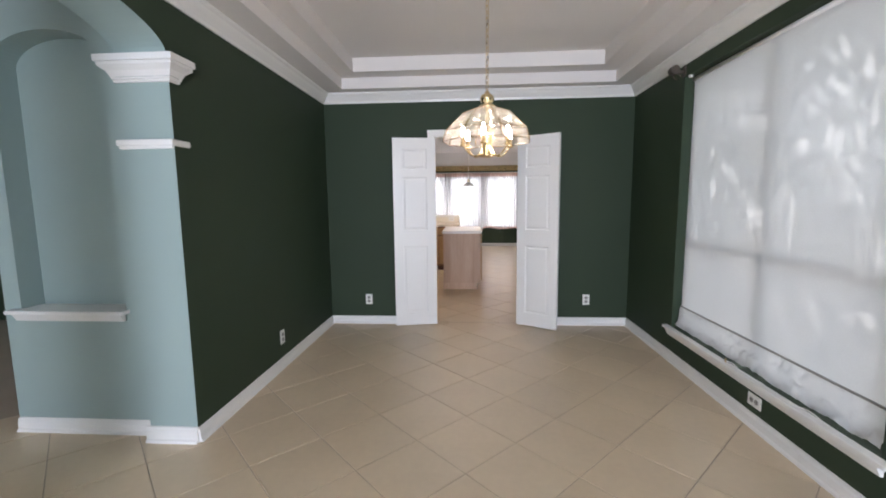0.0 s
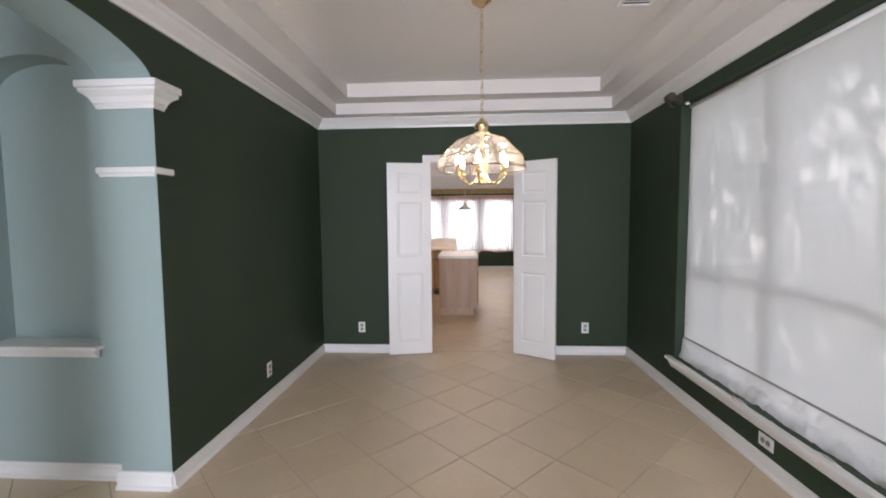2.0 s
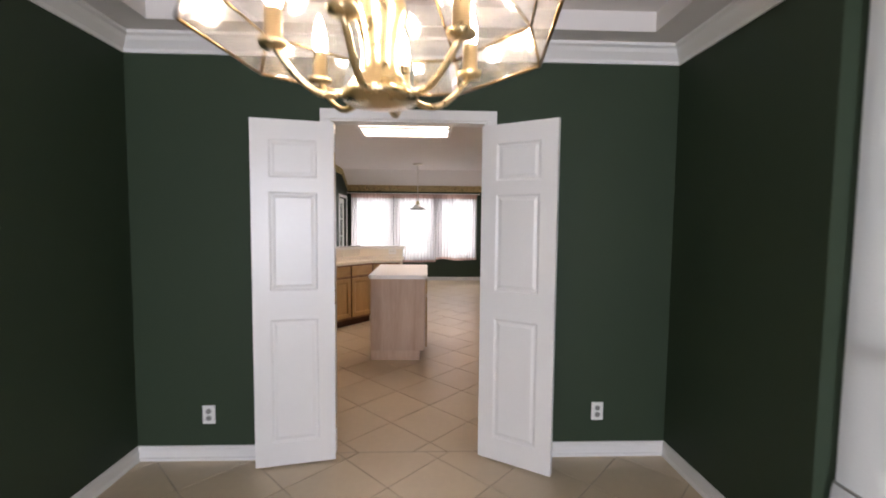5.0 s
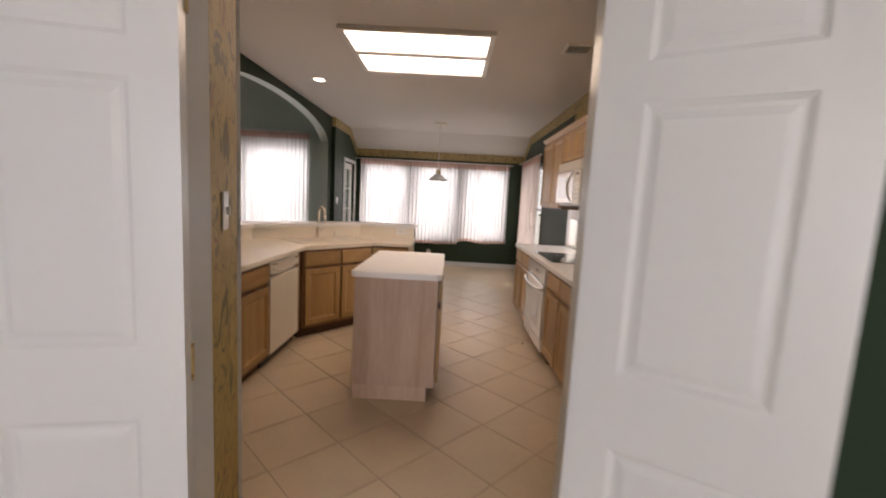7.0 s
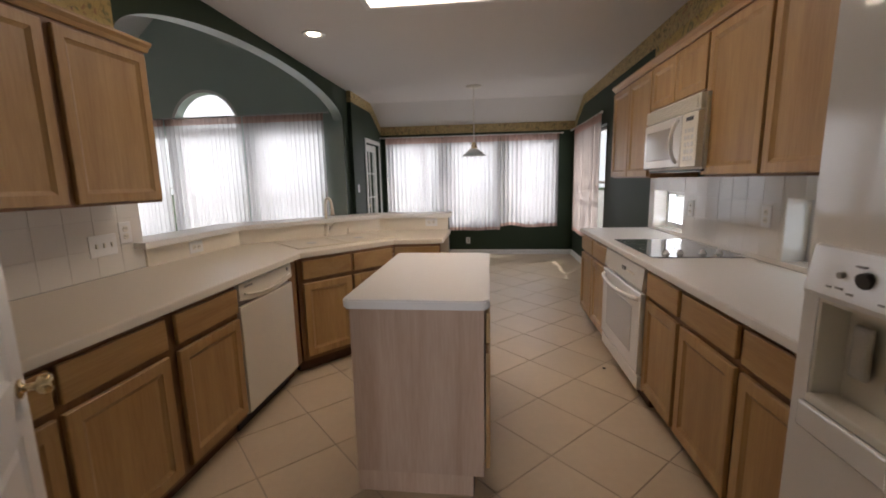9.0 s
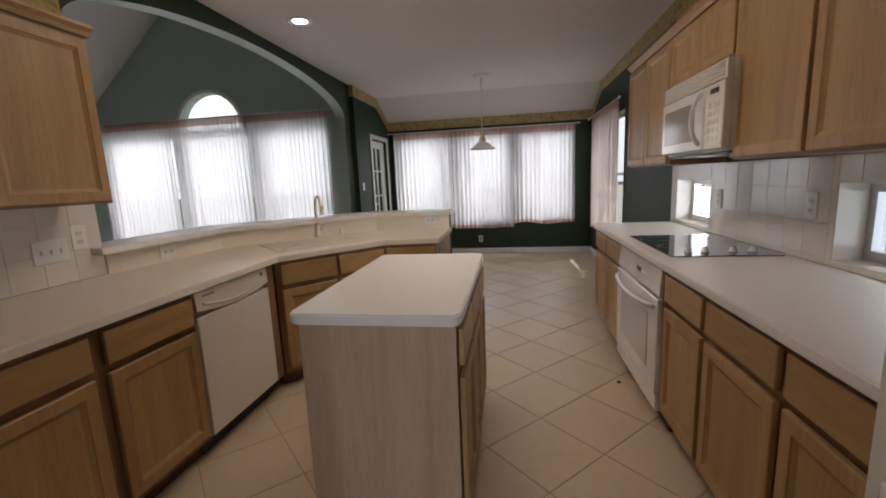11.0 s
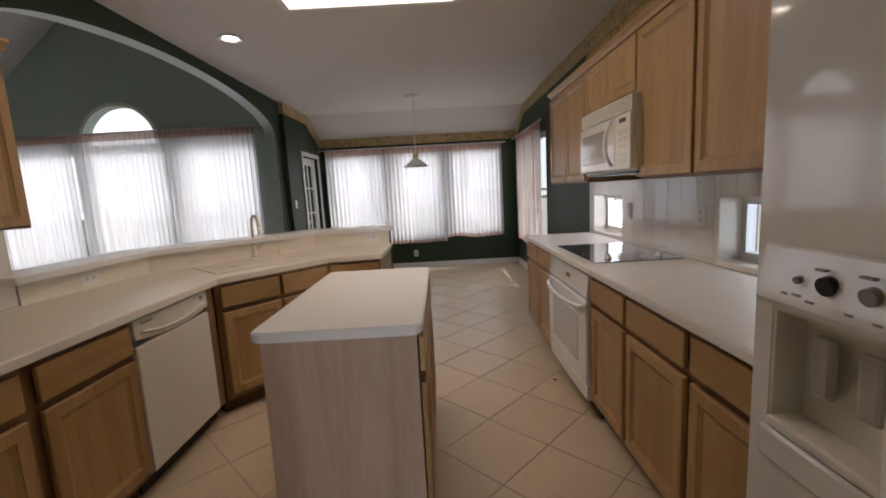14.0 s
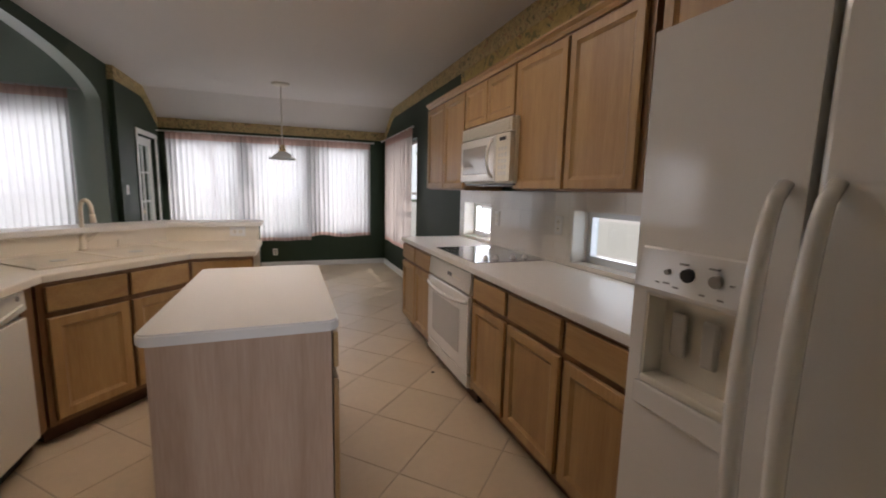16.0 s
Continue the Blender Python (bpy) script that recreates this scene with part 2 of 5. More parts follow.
SHEER = sheer("sheer_curtain", (0.84, 0.79, 0.79), 0.24)
# Pinkish sheer, its colour darkened for the weaker light slanting through it.
SHEER_SIDE = sheer("pink_sheer_dimmed", (0.62, 0.53, 0.49), 0.14)
SHEER_TOP = sheer("sheer_curtain_heading", (0.62, 0.42, 0.36), 0.05, 0.5)
SHADE = sheer("roller_shade_cloth", (0.74, 0.74, 0.74), 0.04, 0.5)
GLASS = glass("window_glass", (0.95, 0.97, 0.96))
LAMPGLASS = glass("bevelled_glass", (0.99, 0.98, 0.96), 0.1, 0.18, 0.055)
FROST = sheer("frosted_glass", (0.94, 0.93, 0.90), 0.06, 0.4)
DIFFUSER = glow("light_diffuser", (1, 0.82, 0.68), 10.8)
BULB = glow("candle_bulb", (1, 0.84, 0.68), 200)
CANBULB = glow("reflector_bulb", (1, 0.86, 0.66), 25)


# ---- builders ----
def box(x0, x1, y0, y1, z0, z1, bevel=0.0, bm=None, seg=2):
    own = bm is None or bevel
    b = bmesh.new() if own else bm
    v = [b.verts.new((x, y, z)) for z in (z0, z1) for y in (y0, y1) for x in (x0, x1)]
    for f in ((0, 2, 3, 1), (4, 5, 7, 6), (0, 1, 5, 4), (2, 6, 7, 3), (0, 4, 6, 2), (1, 3, 7, 5)):
        b.faces.new([v[i] for i in f])
    if bevel:
        bmesh.ops.bevel(b, geom=b.edges[:], offset=bevel, segments=seg, affect="EDGES", profile=0.5)
        if bm is not None:
            merge(bm, b)
            return bm
    return b


def merge(bm, other, m=None):
    if m is not None:
        other.transform(m)
    tmp = bpy.data.meshes.new("tmp")
    other.to_mesh(tmp)
    other.free()
    bm.from_mesh(tmp)
    bpy.data.meshes.remove(tmp)
    return bm


def cyl(p0, p1, r0, r1=None, seg=20, bm=None):
    """A closed, tapered round bar from p0 to p1."""
    r1 = r0 if r1 is None else r1
    bm = bmesh.new() if bm is None else bm
    p0, p1 = Vector(p0), Vector(p1)
    q = (p1 - p0).to_track_quat("Z", "Y").to_matrix()
    rings = [[bm.verts.new(p + q @ Vector((math.cos(a) * r, math.sin(a) * r, 0))) for a in (2 * math.pi * i / seg for i in range(seg))] for p, r in ((p0, r0), (p1, r1))]
    for i in range(seg):
        j = (i + 1) % seg
        bm.faces.new((rings[0][i], rings[0][j], rings[1][j], rings[1][i])).smooth = True
    bm.faces.new(rings[0][::-1])
    bm.faces.new(rings[1])
    return bm


def lathe(profile, centre, seg=32, bm=None):
    """Turn (radius, height) pairs round an upright axis."""
    bm = bmesh.new() if bm is None else bm
    cx, cy, cz = centre
    rings = [[bm.verts.new((cx + math.cos(a) * r, cy + math.sin(a) * r, cz + z)) for a in (2 * math.pi * i / seg for i in range(seg))] for r, z in profile]
    for a, b in zip(rings, rings[1:]):
        for i in range(seg):
            j = (i + 1) % seg
            bm.faces.new((a[i], a[j], b[j], b[i])).smooth = True
    for ring, flip in ((rings[0], True), (rings[-1], False)):
        bm.faces.new(ring[::-1] if flip else ring)
    return bm


def tube(points, r, seg=10, bm=None, flat=1.0):
    """A round bar along a line of points."""
    bm = bmesh.new() if bm is None else bm
    pts = [Vector(p) for p in points]
    rings, side = [], None
    for i, p in enumerate(pts):
        d = (pts[min(i + 1, len(pts) - 1)] - pts[max(i - 1, 0)]).normalized()
        if side is None:
            side = d.cross(Vector((0, 0, 1)))
            side = d.cross(Vector((1, 0, 0))) if side.length < 0.3 else side
        side = (side - d * side.dot(d)).normalized()
        up = side.cross(d).normalized()
        rr = r[i] if isinstance(r, (list, tuple)) else r
        rings.append([bm.verts.new(p + side * math.cos(a) * rr * flat + up * math.sin(a) * rr) for a in (2 * math.pi * k / seg for k in range(seg))])
    for a, b in zip(rings, rings[1:]):
        for i in range(seg):
            j = (i + 1) % seg
            bm.faces.new((a[i], a[j], b[j], b[i])).smooth = True
    bm.faces.new(rings[0][::-1])
    bm.faces.new(rings[-1])
    return bm


def prism(outline, d0, d1, axis="z", bm=None):
    """A flat outline pushed from d0 to d1 along an axis; the outline holds the two other coordinates in order."""
    bm = bmesh.new() if bm is None else bm
    put = {"x": lambda a, b, d: (d, a, b), "y": lambda a, b, d: (a, d, b), "z": lambda a, b, d: (a, b, d)}[axis]
    lo, hi = [[bm.verts.new(put(a, b, d)) for a, b in outline] for d in (d0, d1)]
    k = len(outline)
    for i in range(k):
        j = (i + 1) % k
        bm.faces.new((lo[i], lo[j], hi[j], hi[i]))
    bm.faces.new(lo[::-1])
    bm.faces.new(hi)
    bmesh.ops.recalc_face_normals(bm, faces=bm.faces[:])
    return bm


def mesh_ob(name, bm, material):
    bmesh.ops.recalc_face_normals(bm, faces=bm.faces[:])
    me = bpy.data.meshes.new(name)
    bm.to_mesh(me)
    bm.free()
    for m in (material if isinstance(material, (list, tuple)) else [material]):
        me.materials.append(m)
    return new(name, me)


def world_of(ob):
    m = ob.matrix_basis.copy()
    while ob.parent:
        m = ob.parent.matrix_basis @ ob.matrix_parent_inverse @ m
        ob = ob.parent
    return m


def part(name, bm, material, parent, label=""):
    """One mesh under a thing or a part, given in world coordinates."""
    ob = mesh_ob(name, bm, material)
    ob.parent = parent
    ob.matrix_parent_inverse = world_of(parent).inverted()
    return tagged(ob, label)


def thing(name, at, label, category, group=""):
    ob = new(name)
    ob.empty_display_size = 0.1
    ob.matrix_basis = pose(*at)
    return tagged(ob, label, category, group)


def solid(name, bm, material, label, category, group=""):
    return tagged(mesh_ob(name, bm, material), label, category, group)


def setting(name, bm, material, label="", category=""):
    return tagged(mesh_ob(name, bm, material), label, category, "", "structure")


def wall_y(x0, x1, y0, y1, z0, z1, holes=()):
    """A wall that runs along y, with holes (y0, y1, z0, z1)."""
    bm = bmesh.new()
    cur = y0
    for a, b, c, d in sorted(holes):
        if a > cur:
            box(x0, x1, cur, a, z0, z1, bm=bm)
        if c > z0:
            box(x0, x1, a, b, z0, c, bm=bm)
        if d < z1:
            box(x0, x1, a, b, d, z1, bm=bm)
        cur = b
    if cur < y1:
        box(x0, x1, cur, y1, z0, z1, bm=bm)
    return bm


def wall_x(x0, x1, y0, y1, z0, z1, holes=()):
    """A wall that runs along x, with holes (x0, x1, z0, z1)."""
    bm = wall_y(y0, y1, x0, x1, z0, z1, holes)
    for v in bm.verts:
        v.co.x, v.co.y = v.co.y, v.co.x
    return bm


def arch(bm, along, thick, u0, u1, spring, rise, top, t0, t1, power=2.0, steps=28):
    """The wall over an arched opening from u0 to u1, between thickness t0 and t1."""
    c, h = (u0 + u1) / 2, (u1 - u0) / 2
    put = (lambda u, t, z: (t, u, z)) if along == "y" else (lambda u, t, z: (u, t, z))
    us = [c - h * math.cos(math.pi * i / steps) for i in range(steps + 1)]
    zs = [spring + rise * max(0, 1 - abs((u - c) / h) ** power) ** (1 / power) for u in us]
    row = [[bm.verts.new(put(u, t, z)) for t, z in ((t0, za), (t1, za), (t1, top), (t0, top))] for u, za in zip(us, zs)]
    for a, b in zip(row, row[1:]):
        for i in range(4):
            j = (i + 1) % 4
            f = bm.faces.new((a[i], b[i], b[j], a[j]))
    bm.faces.new(row[0])
    bm.faces.new(row[-1][::-1])
    return bm


# ---- setting: floor ----
XR, XL = 2.385, -1.22          # faces of the long walls
WX = -0.903                    # dining room's west wall
Y1, Y2 = 4.73, 4.83            # faces of the wall between dining room and kitchen
YN, KC = 12.78, 2.72           # nook's far wall, kitchen ceiling
PITCH, HALF = 0.403, 0.285

floor = setting("floor", box(-6.5, XR + 0.15, -4.3, 13.0, -0.2, -0.004), GROUT, "beige ceramic floor tiles laid diagonally with grey grout", "floor")

# ---- setting: dining room and hall ----
wl = bmesh.new()
box(-1.19, WX, 2.345, Y1, 0, 2.72, bm=wl)
dining_left = setting("wall_dining_west", wl, [GREEN, SAGE], "dark green painted wall with a sage pillar end", "wall")
for p in dining_left.data.polygons:
    if p.normal.y < -0.5 or p.normal.x < -0.5:
        p.material_index = 1
ab = bmesh.new()
arch(ab, "y", 0, 1.03, 2.345, 2.15, 0.185, 2.72, -1.19, WX)
wa = setting("wall_dining_arch", ab, [GREEN, SAGE], "arched opening, dark green outside with a sage soffit", "wall")
for p in wa.data.polygons:
    if not p.normal.x > 0.5:
        p.material_index = 1
setting("wall_hall_south", box(-1.19, WX, 0.76, 1.03, 0, 2.53), SAGE, "sage painted wall", "wall")
setting("wall_east", wall_y(XR, XR + 0.2, -4.2, Y2, 0, 2.95, [(1.9, 3.72, 0.30, 2.335)]), GREEN, "dark green painted wall", "wall")
setting("wall_south", wall_x(-5.2, XR + 0.2, -4.4, -4.2, 0, 2.95, [(-0.4, 1.6, 0.2, 2.4)]), SAGE, "sage painted wall", "wall")
setting("wall_hall_west", box(-5.4, -5.2, -4.4, 5.0, 0, 2.95), SAGE, "sage painted wall", "wall")
setting("wall_dining_north", wall_x(-5.2, XR, Y1, Y2, 0, 2.95, [(0.268, 1.225, 0, 2.085)]), [GREEN, PAPER], "dark green wall, papered on the kitchen side", "wall")
wn_ob = bpy.data.objects["wall_dining_north"]
for p in wn_ob.data.polygons:
    if p.normal.y > 0.5:
        p.material_index = 1
# niche wall
nb = bmesh.new()
box(-2.1, -1.995, 2.42, 2.75, 0, 2.72, bm=nb)
box(-1.335, -1.19, 2.42, 2.75, 0, 2.72, bm=nb)
box(-1.995, -1.335, 2.42, 2.75, 0, 0.70, bm=nb)
box(-1.995, -1.335, 2.56, 2.75, 0.70, 2.72, bm=nb)
arch(nb, "x", 0, -1.995, -1.335, 2.17, 0.17, 2.72, 2.42, 2.56)
setting("wall_niche", nb, SAGE, "sage wall with an arched recess", "wall")


def ring(x0, x1, y0, y1, z0, z1, w):
    """A flat frame round a rectangle, w wide inwards."""
    bm = bmesh.new()
    box(x0, x1, y0, y0 + w[1], z0, z1, bm=bm)
    box(x0, x1, y1 - w[1], y1, z0, z1, bm=bm)
    box(x0, x0 + w[0], y0 + w[1], y1 - w[1], z0, z1, bm=bm)
    box(x1 - w[0], x1, y0 + w[1], y1 - w[1], z0, z1, bm=bm)
    return bm


cb = ring(WX, XR, 1.05, Y1, 2.53, 2.637, (0.27, 0.21))
merge(cb, ring(WX, XR, 1.05, Y1, 2.637, 2.767, (0.445, 0.41)))
box(WX, XR, 1.05, Y1, 2.767, 2.95, bm=cb)
setting("ceiling_dining", cb, CEIL, "white stepped tray ceiling", "ceiling")
setting("ceiling_hall", box(-5.2, XR, -4.2, 1.05, 2.53, 2.95), CEIL, "white ceiling", "ceiling")
setting("ceiling_hall_west", box(-5.2, WX, 1.05, Y1, 2.72, 2.95), CEIL, "white ceiling", "ceiling")

CROWN = [(0, 0), (0.012, 0), (0.016, 0.02), (0.05, 0.055), (0.062, 0.075), (0.08, 0.085), (0.08, 0.1), (0, 0.1)]


def crown(name, p, q, out, z, k=1.0):
    """Crown moulding from p to q, standing out from the wall towards out."""
    bm = bmesh.new()
    ends = [[bm.verts.new((e[0] + out[0] * d * k, e[1] + out[1] * d * k, z + h * k)) for d, h in CROWN] for e in (p, q)]
    n = len(CROWN)
    for i in range(n):
        j = (i + 1) % n
        bm.faces.new((ends[0][i], ends[0][j], ends[1][j], ends[1][i]))
    bm.faces.new(ends[0])
    bm.faces.new(ends[1][::-1])
    return setting(name, bm, WHITE, "white crown moulding", "moulding")


crown("trim_crown_north", (WX, Y1), (XR, Y1), (0, -1), 2.43)
crown("trim_crown_west", (WX, 1.05), (WX, Y1), (1, 0), 2.43)
crown("trim_crown_east", (XR, 1.05), (XR, Y1), (-1, 0), 2.43)

BASE = [(0, 0), (0.027, 0), (0.025, 0.012), (0.015, 0.02), (0.015, 0.062), (0.010, 0.072), (0.008, 0.084), (0, 0.086)]


def baseboard(p, q, out, h=1.0):
    bm = bmesh.new()
    ends = [[bm.verts.new((e[0] + out[0] * d, e[1] + out[1] * d, z * h)) for d, z in BASE] for e in (p, q)]
    n = len(BASE)
    for i in range(n):
        j = (i + 1) % n
        bm.faces.new((ends[0][i], ends[0][j], ends[1][j], ends[1][i]))
    bm.faces.new(ends[0])
    bm.faces.new(ends[1][::-1])
    return setting("baseboard", bm, WHITE, "white painted baseboard", "baseboard")


baseboard((WX, 2.345), (WX, Y1), (1, 0))
baseboard((WX, Y1), (0.22, Y1), (0, -1))
baseboard((1.29, Y1), (XR, Y1), (0, -1))
baseboard((XR, -4.2), (XR, Y1), (-1, 0))
baseboard((-1.21, 2.345), (-0.90, 2.345), (0, -1), 1.1)
baseboard((-2.1, 2.42), (-1.19, 2.42), (0, -1))
baseboard((XL, YN), (XR, YN), (0, -1))
baseboard((XR, 9.15), (XR, YN), (-1, 0))

# pillar mouldings
cap = bmesh.new()
for i, (o, z0, z1) in enumerate([(0.014, 2.02, 2.035), (0.02, 2.035, 2.047), (0.06, 2.097, 2.115), (0.07, 2.115, 2.15)]):
    box(-1.19 - o, WX + o, 2.345 - o, 2.345 + 0.055 + o, z0, z1, 0.004, cap)
lo = [(-1.21, 2.325), (WX + 0.02, 2.325), (WX + 0.02, 2.42), (-1.21, 2.42)]
hi = [(-1.25, 2.285), (WX + 0.06, 2.285), (WX + 0.06, 2.46), (-1.25, 2.46)]
va = [[cap.verts.new((x, y, z)) for x, y in o] for o, z in ((lo, 2.047), ([((a[0] * 2 + b[0]) / 3 + 0, (a[1] * 2 + b[1]) / 3) for a, b in zip(lo, hi)], 2.075), (hi, 2.097))]
for a, b in zip(va, va[1:]):
    for i in range(4):
        cap.faces.new((a[i], a[(i + 1) % 4], b[(i + 1) % 4], b[i]))
solid("pillar_capital", cap, WHITE, "white stepped moulding capital on the sage pillar", "moulding")
band = bmesh.new()
box(-1.215, -0.895, 2.32, 2.47, 1.69, 1.725, 0.008, band)
box(-1.205, -0.905, 2.33, 2.46, 1.675, 1.692, 0.004, band)
solid("pillar_band", band, WHITE, "narrow white band moulding round the sage pillar", "moulding")
ns = bmesh.new()
box(-2.05, -1.315, 2.365, 2.555, 0.745, 0.768, 0.006, ns)
prism([(2.42, 0.70), (2.405, 0.70), (2.40, 0.712), (2.385, 0.735), (2.38, 0.745), (2.42, 0.745)], -2.02, -1.345, "x", ns)
solid("niche_shelf", ns, WHITE, "white moulded ledge at the foot of the arched recess", "shelf")


def outlet(at, face, sideways=False, label="white double socket on the wall", switches=0, scale=1.0):
    """A wall plate; face: the way that it faces."""
    t = thing("wall_switch" if switches else "wall_outlet", at, label, "switch" if switches else "socket")
    w, h = (0.038, 0.058) if not sideways else (0.058, 0.038)
    if switches > 1:
        w = 0.036 + 0.023 * (switches - 1)
    m = Matrix.Translation(at) @ Vector((face[0], face[1], 0)).to_track_quat("Y", "Z").to_matrix().to_4x4() @ Matrix.Scale(scale, 4)
    b = box(-w, w, 0, 0.006, -h, h, 0.003)
    b.transform(m)
    part("plate", b, WHITE, t)
    if switches:
        for i in range(switches):
            cx = (i - (switches - 1) / 2) * 0.046
            b = box(cx - 0.005, cx + 0.005, 0.006, 0.016, -0.012, 0.012, 0.002)
            b.transform(m)
            part("toggle", b, BISQUE, t)
        return t
    for s in (-1, 1):
        c = (s * 0.021, 0) if sideways else (0, s * 0.021)
        b = cyl((c[0], 0.005, c[1]), (c[0], 0.0085, c[1]), 0.0165)
        b.transform(m)
        recept = part("receptacle", b, GREY if scale == 1.0 else BISQUE, t, "grey socket face")
        b = bmesh.new()
        for k in (-0.006, 0.006):
            box(c[0] + k - 0.0012, c[0] + k + 0.0012, 0.0086, 0.0092, c[1] - 0.004, c[1] + 0.006, bm=b)
        b.transform(m)
        part("slot", b, DARK, recept)
    return t


outlet((-0.47, Y1, 0.28), (0, -1))
outlet((1.945, Y1, 0.285), (0, -1))
outlet((WX, 3.457, 0.26), (1, 0))
outlet((XR, 2.66, 0.165), (-1, 0), True, "white double socket set sideways above the baseboard")
outlet((0.46, YN, 0.26), (0, -1))

# double doors between the rooms
jb = bmesh.new()
for x0, x1 in ((0.268, 0.288), (1.205, 1.225)):
    box(x0, x1, Y1 - 0.002, Y2 + 0.002, 0, 2.085, bm=jb)
box(0.288, 1.205, Y1 - 0.002, Y2 + 0.002, 2.065, 2.085, bm=jb)
setting("door_frame", jb, WHITE, "white painted door frame", "door frame")
for side, yy, s in (("south", Y1, -1), ("north", Y2, 1)):
    b = bmesh.new()
    ya, yb = sorted((yy + s * 0.003, yy + s * 0.018))
    if s < 0:
        box(0.222, 0.280, ya, yb, 0, 2.075, 0.003, b)
    box(1.213, 1.273, ya, yb, 0, 2.075, 0.003, b)
    box(0.222 if s < 0 else 0.29, 1.273, ya, yb, 2.075, 2.135, 0.003, b)
    setting("trim_door_" + side, b, WHITE, "white door casing", "trim")


def panel_door(name, hinge, angle, width, height, label, panels, knob=None, flip=1):
    """A moulded panel door; its leaf runs from the hinge along the angle. panels: (u0, u1, z0, z1)."""
    t = thing(name, (hinge[0], hinge[1], 0.012), label, "door")
    m = pose(hinge[0], hinge[1], 0.012, 0, 0, angle)
    th = 0.0175
    b = bmesh.new()
    us = sorted({0, width, *[p[0] for p in panels], *[p[1] for p in panels]})
    zs = sorted({0, height, *[p[2] for p in panels], *[p[3] for p in panels]})
    for u0, u1 in zip(us, us[1:]):
        for z0, z1 in zip(zs, zs[1:]):
            inside = any(p[0] <= u0 and u1 <= p[1] and p[2] <= z0 and z1 <= p[3] for p in panels)
            d = 0.007 if inside else th
            box(u0, u1, -d, d, z0, z1, bm=b)
    b.transform(m)
    leaf = part("leaf", b, WHITE, t)
    for u0, u1, z0, z1 in panels:
        b = bmesh.new()
        for s in (-1, 1):
            o = [[b.verts.new((u, s * d, z)) for u, z in ((u0 + i, z0 + i), (u1 - i, z0 + i), (u1 - i, z1 - i), (u0 + i, z1 - i))] for d, i in ((th - 0.001, 0.0), (0.010, 0.012), (0.010, 0.02), (0.015, 0.036))]
            for a, c in zip(o, o[1:]):
                for i in range(4):
                    b.faces.new((a[i], a[(i + 1) % 4], c[(i + 1) % 4], c[i]))
            b.faces.new(o[-1])
        b.transform(m)
        part("panel", b, WHITE, leaf)
    for z in (0.22, 1.0, 1.82):
        b = cyl((0, -flip * 0.02, z - 0.045), (0, -flip * 0.02, z + 0.045), 0.006, seg=10)
        box(-0.003, 0.03, -flip * 0.0195 - 0.001, -flip * 0.0195 + 0.001, z - 0.045, z + 0.045, bm=b)
        b.transform(m)
        part("hinge", b, BRASS, t, "brass hinge")
    if knob:
        for s in (-1, 1):
            b = lathe([(0.001, 0), (0.022, 0.001), (0.024, 0.006), (0.01, 0.01), (0.009, 0.03), (0.022, 0.038), (0.026, 0.05), (0.02, 0.06), (0.001, 0.064)], (0, 0, 0), 20)
            b.transform(m @ Matrix.Translation((knob[0], s * th, knob[1])) @ Matrix.Rotation(radians(-90 * s), 4, "X"))
            part("knob", b, BRASS, t, "round brass knob")
    return t


LEAF = 0.458
narrow = [(0.095, LEAF - 0.095, 1.705, 1.925), (0.095, LEAF - 0.095, 1.05, 1.625), (0.095, LEAF - 0.095, 0.14, 0.88)]
panel_door("interior_door", (0.305, 4.705), 180 + 11.5, LEAF, 2.035, "white narrow three-panel door folded open against the green wall", narrow)
panel_door("interior_door", (1.196, 4.735), -32.0, LEAF, 2.035, "white narrow three-panel door standing open at an angle", narrow, flip=-1)

# dining window: frame, glass, roller shade, sill
wd = bmesh.new()
X0 = XR + 0.10
for y0, y1, z0, z1 in ((1.9, 1.95, 0.3, 2.335), (3.67, 3.72, 0.3, 2.335), (1.95, 3.67, 0.3, 0.35), (1.95, 3.67, 2.285, 2.335), (2.785, 2.835, 0.35, 2.285), (1.95, 2.785, 1.0, 1.045), (2.835, 3.67, 1.0, 1.045)):
    box(X0, X0 + 0.05, y0, y1, z0, z1, 0.004, wd)
w1 = setting("window_1", wd, WHITE, "white framed double window behind a roller shade", "window")
for y0, y1 in ((1.95, 2.785), (2.835, 3.67)):
    for z0, z1 in ((0.35, 1.0), (1.045, 2.285)):
        g = part("pane", box(X0 + 0.022, X0 + 0.026, y0, y1, z0, z1), GLASS, w1)
        g.visible_shadow = False
sb = bmesh.new()
box(XR - 0.045, XR + 0.10, 1.84, 3.80, 0.275, 0.298, 0.005, sb)
prism([(XR - 0.003, 0.225), (XR - 0.016, 0.225), (XR - 0.022, 0.24), (XR - 0.032, 0.262), (XR - 0.032, 0.275), (XR - 0.003, 0.275)], 1.88, 3.76, "y", sb)
setting("window_sill", sb, WHITE, "white moulded window sill", "sill")

shade = thing("roller_shade", (2.45, 2.8, 0.3), "white translucent roller shade pulled down with crumpled hem", "blind")
b = bmesh.new()
NY, NZ = 70, 50
grid = []
for j in range(NZ + 1):
    z = 0.485 + (2.30 - 0.485) * j / NZ
    grid.append([b.verts.new((2.44 + 0.004 * math.sin(y * 5 + z) + 0.003 * noise.noise((y * 2, z * 1.5, 0)), y, z)) for y in (1.925 + 1.76 * i / NY for i in range(NY + 1))])
for a, c in zip(grid, grid[1:]):
    for i in range(NY):
        b.faces.new((a[i], a[i + 1], c[i + 1], c[i])).smooth = True
part("cloth", b, SHADE, shade)
b = bmesh.new()
grid = []
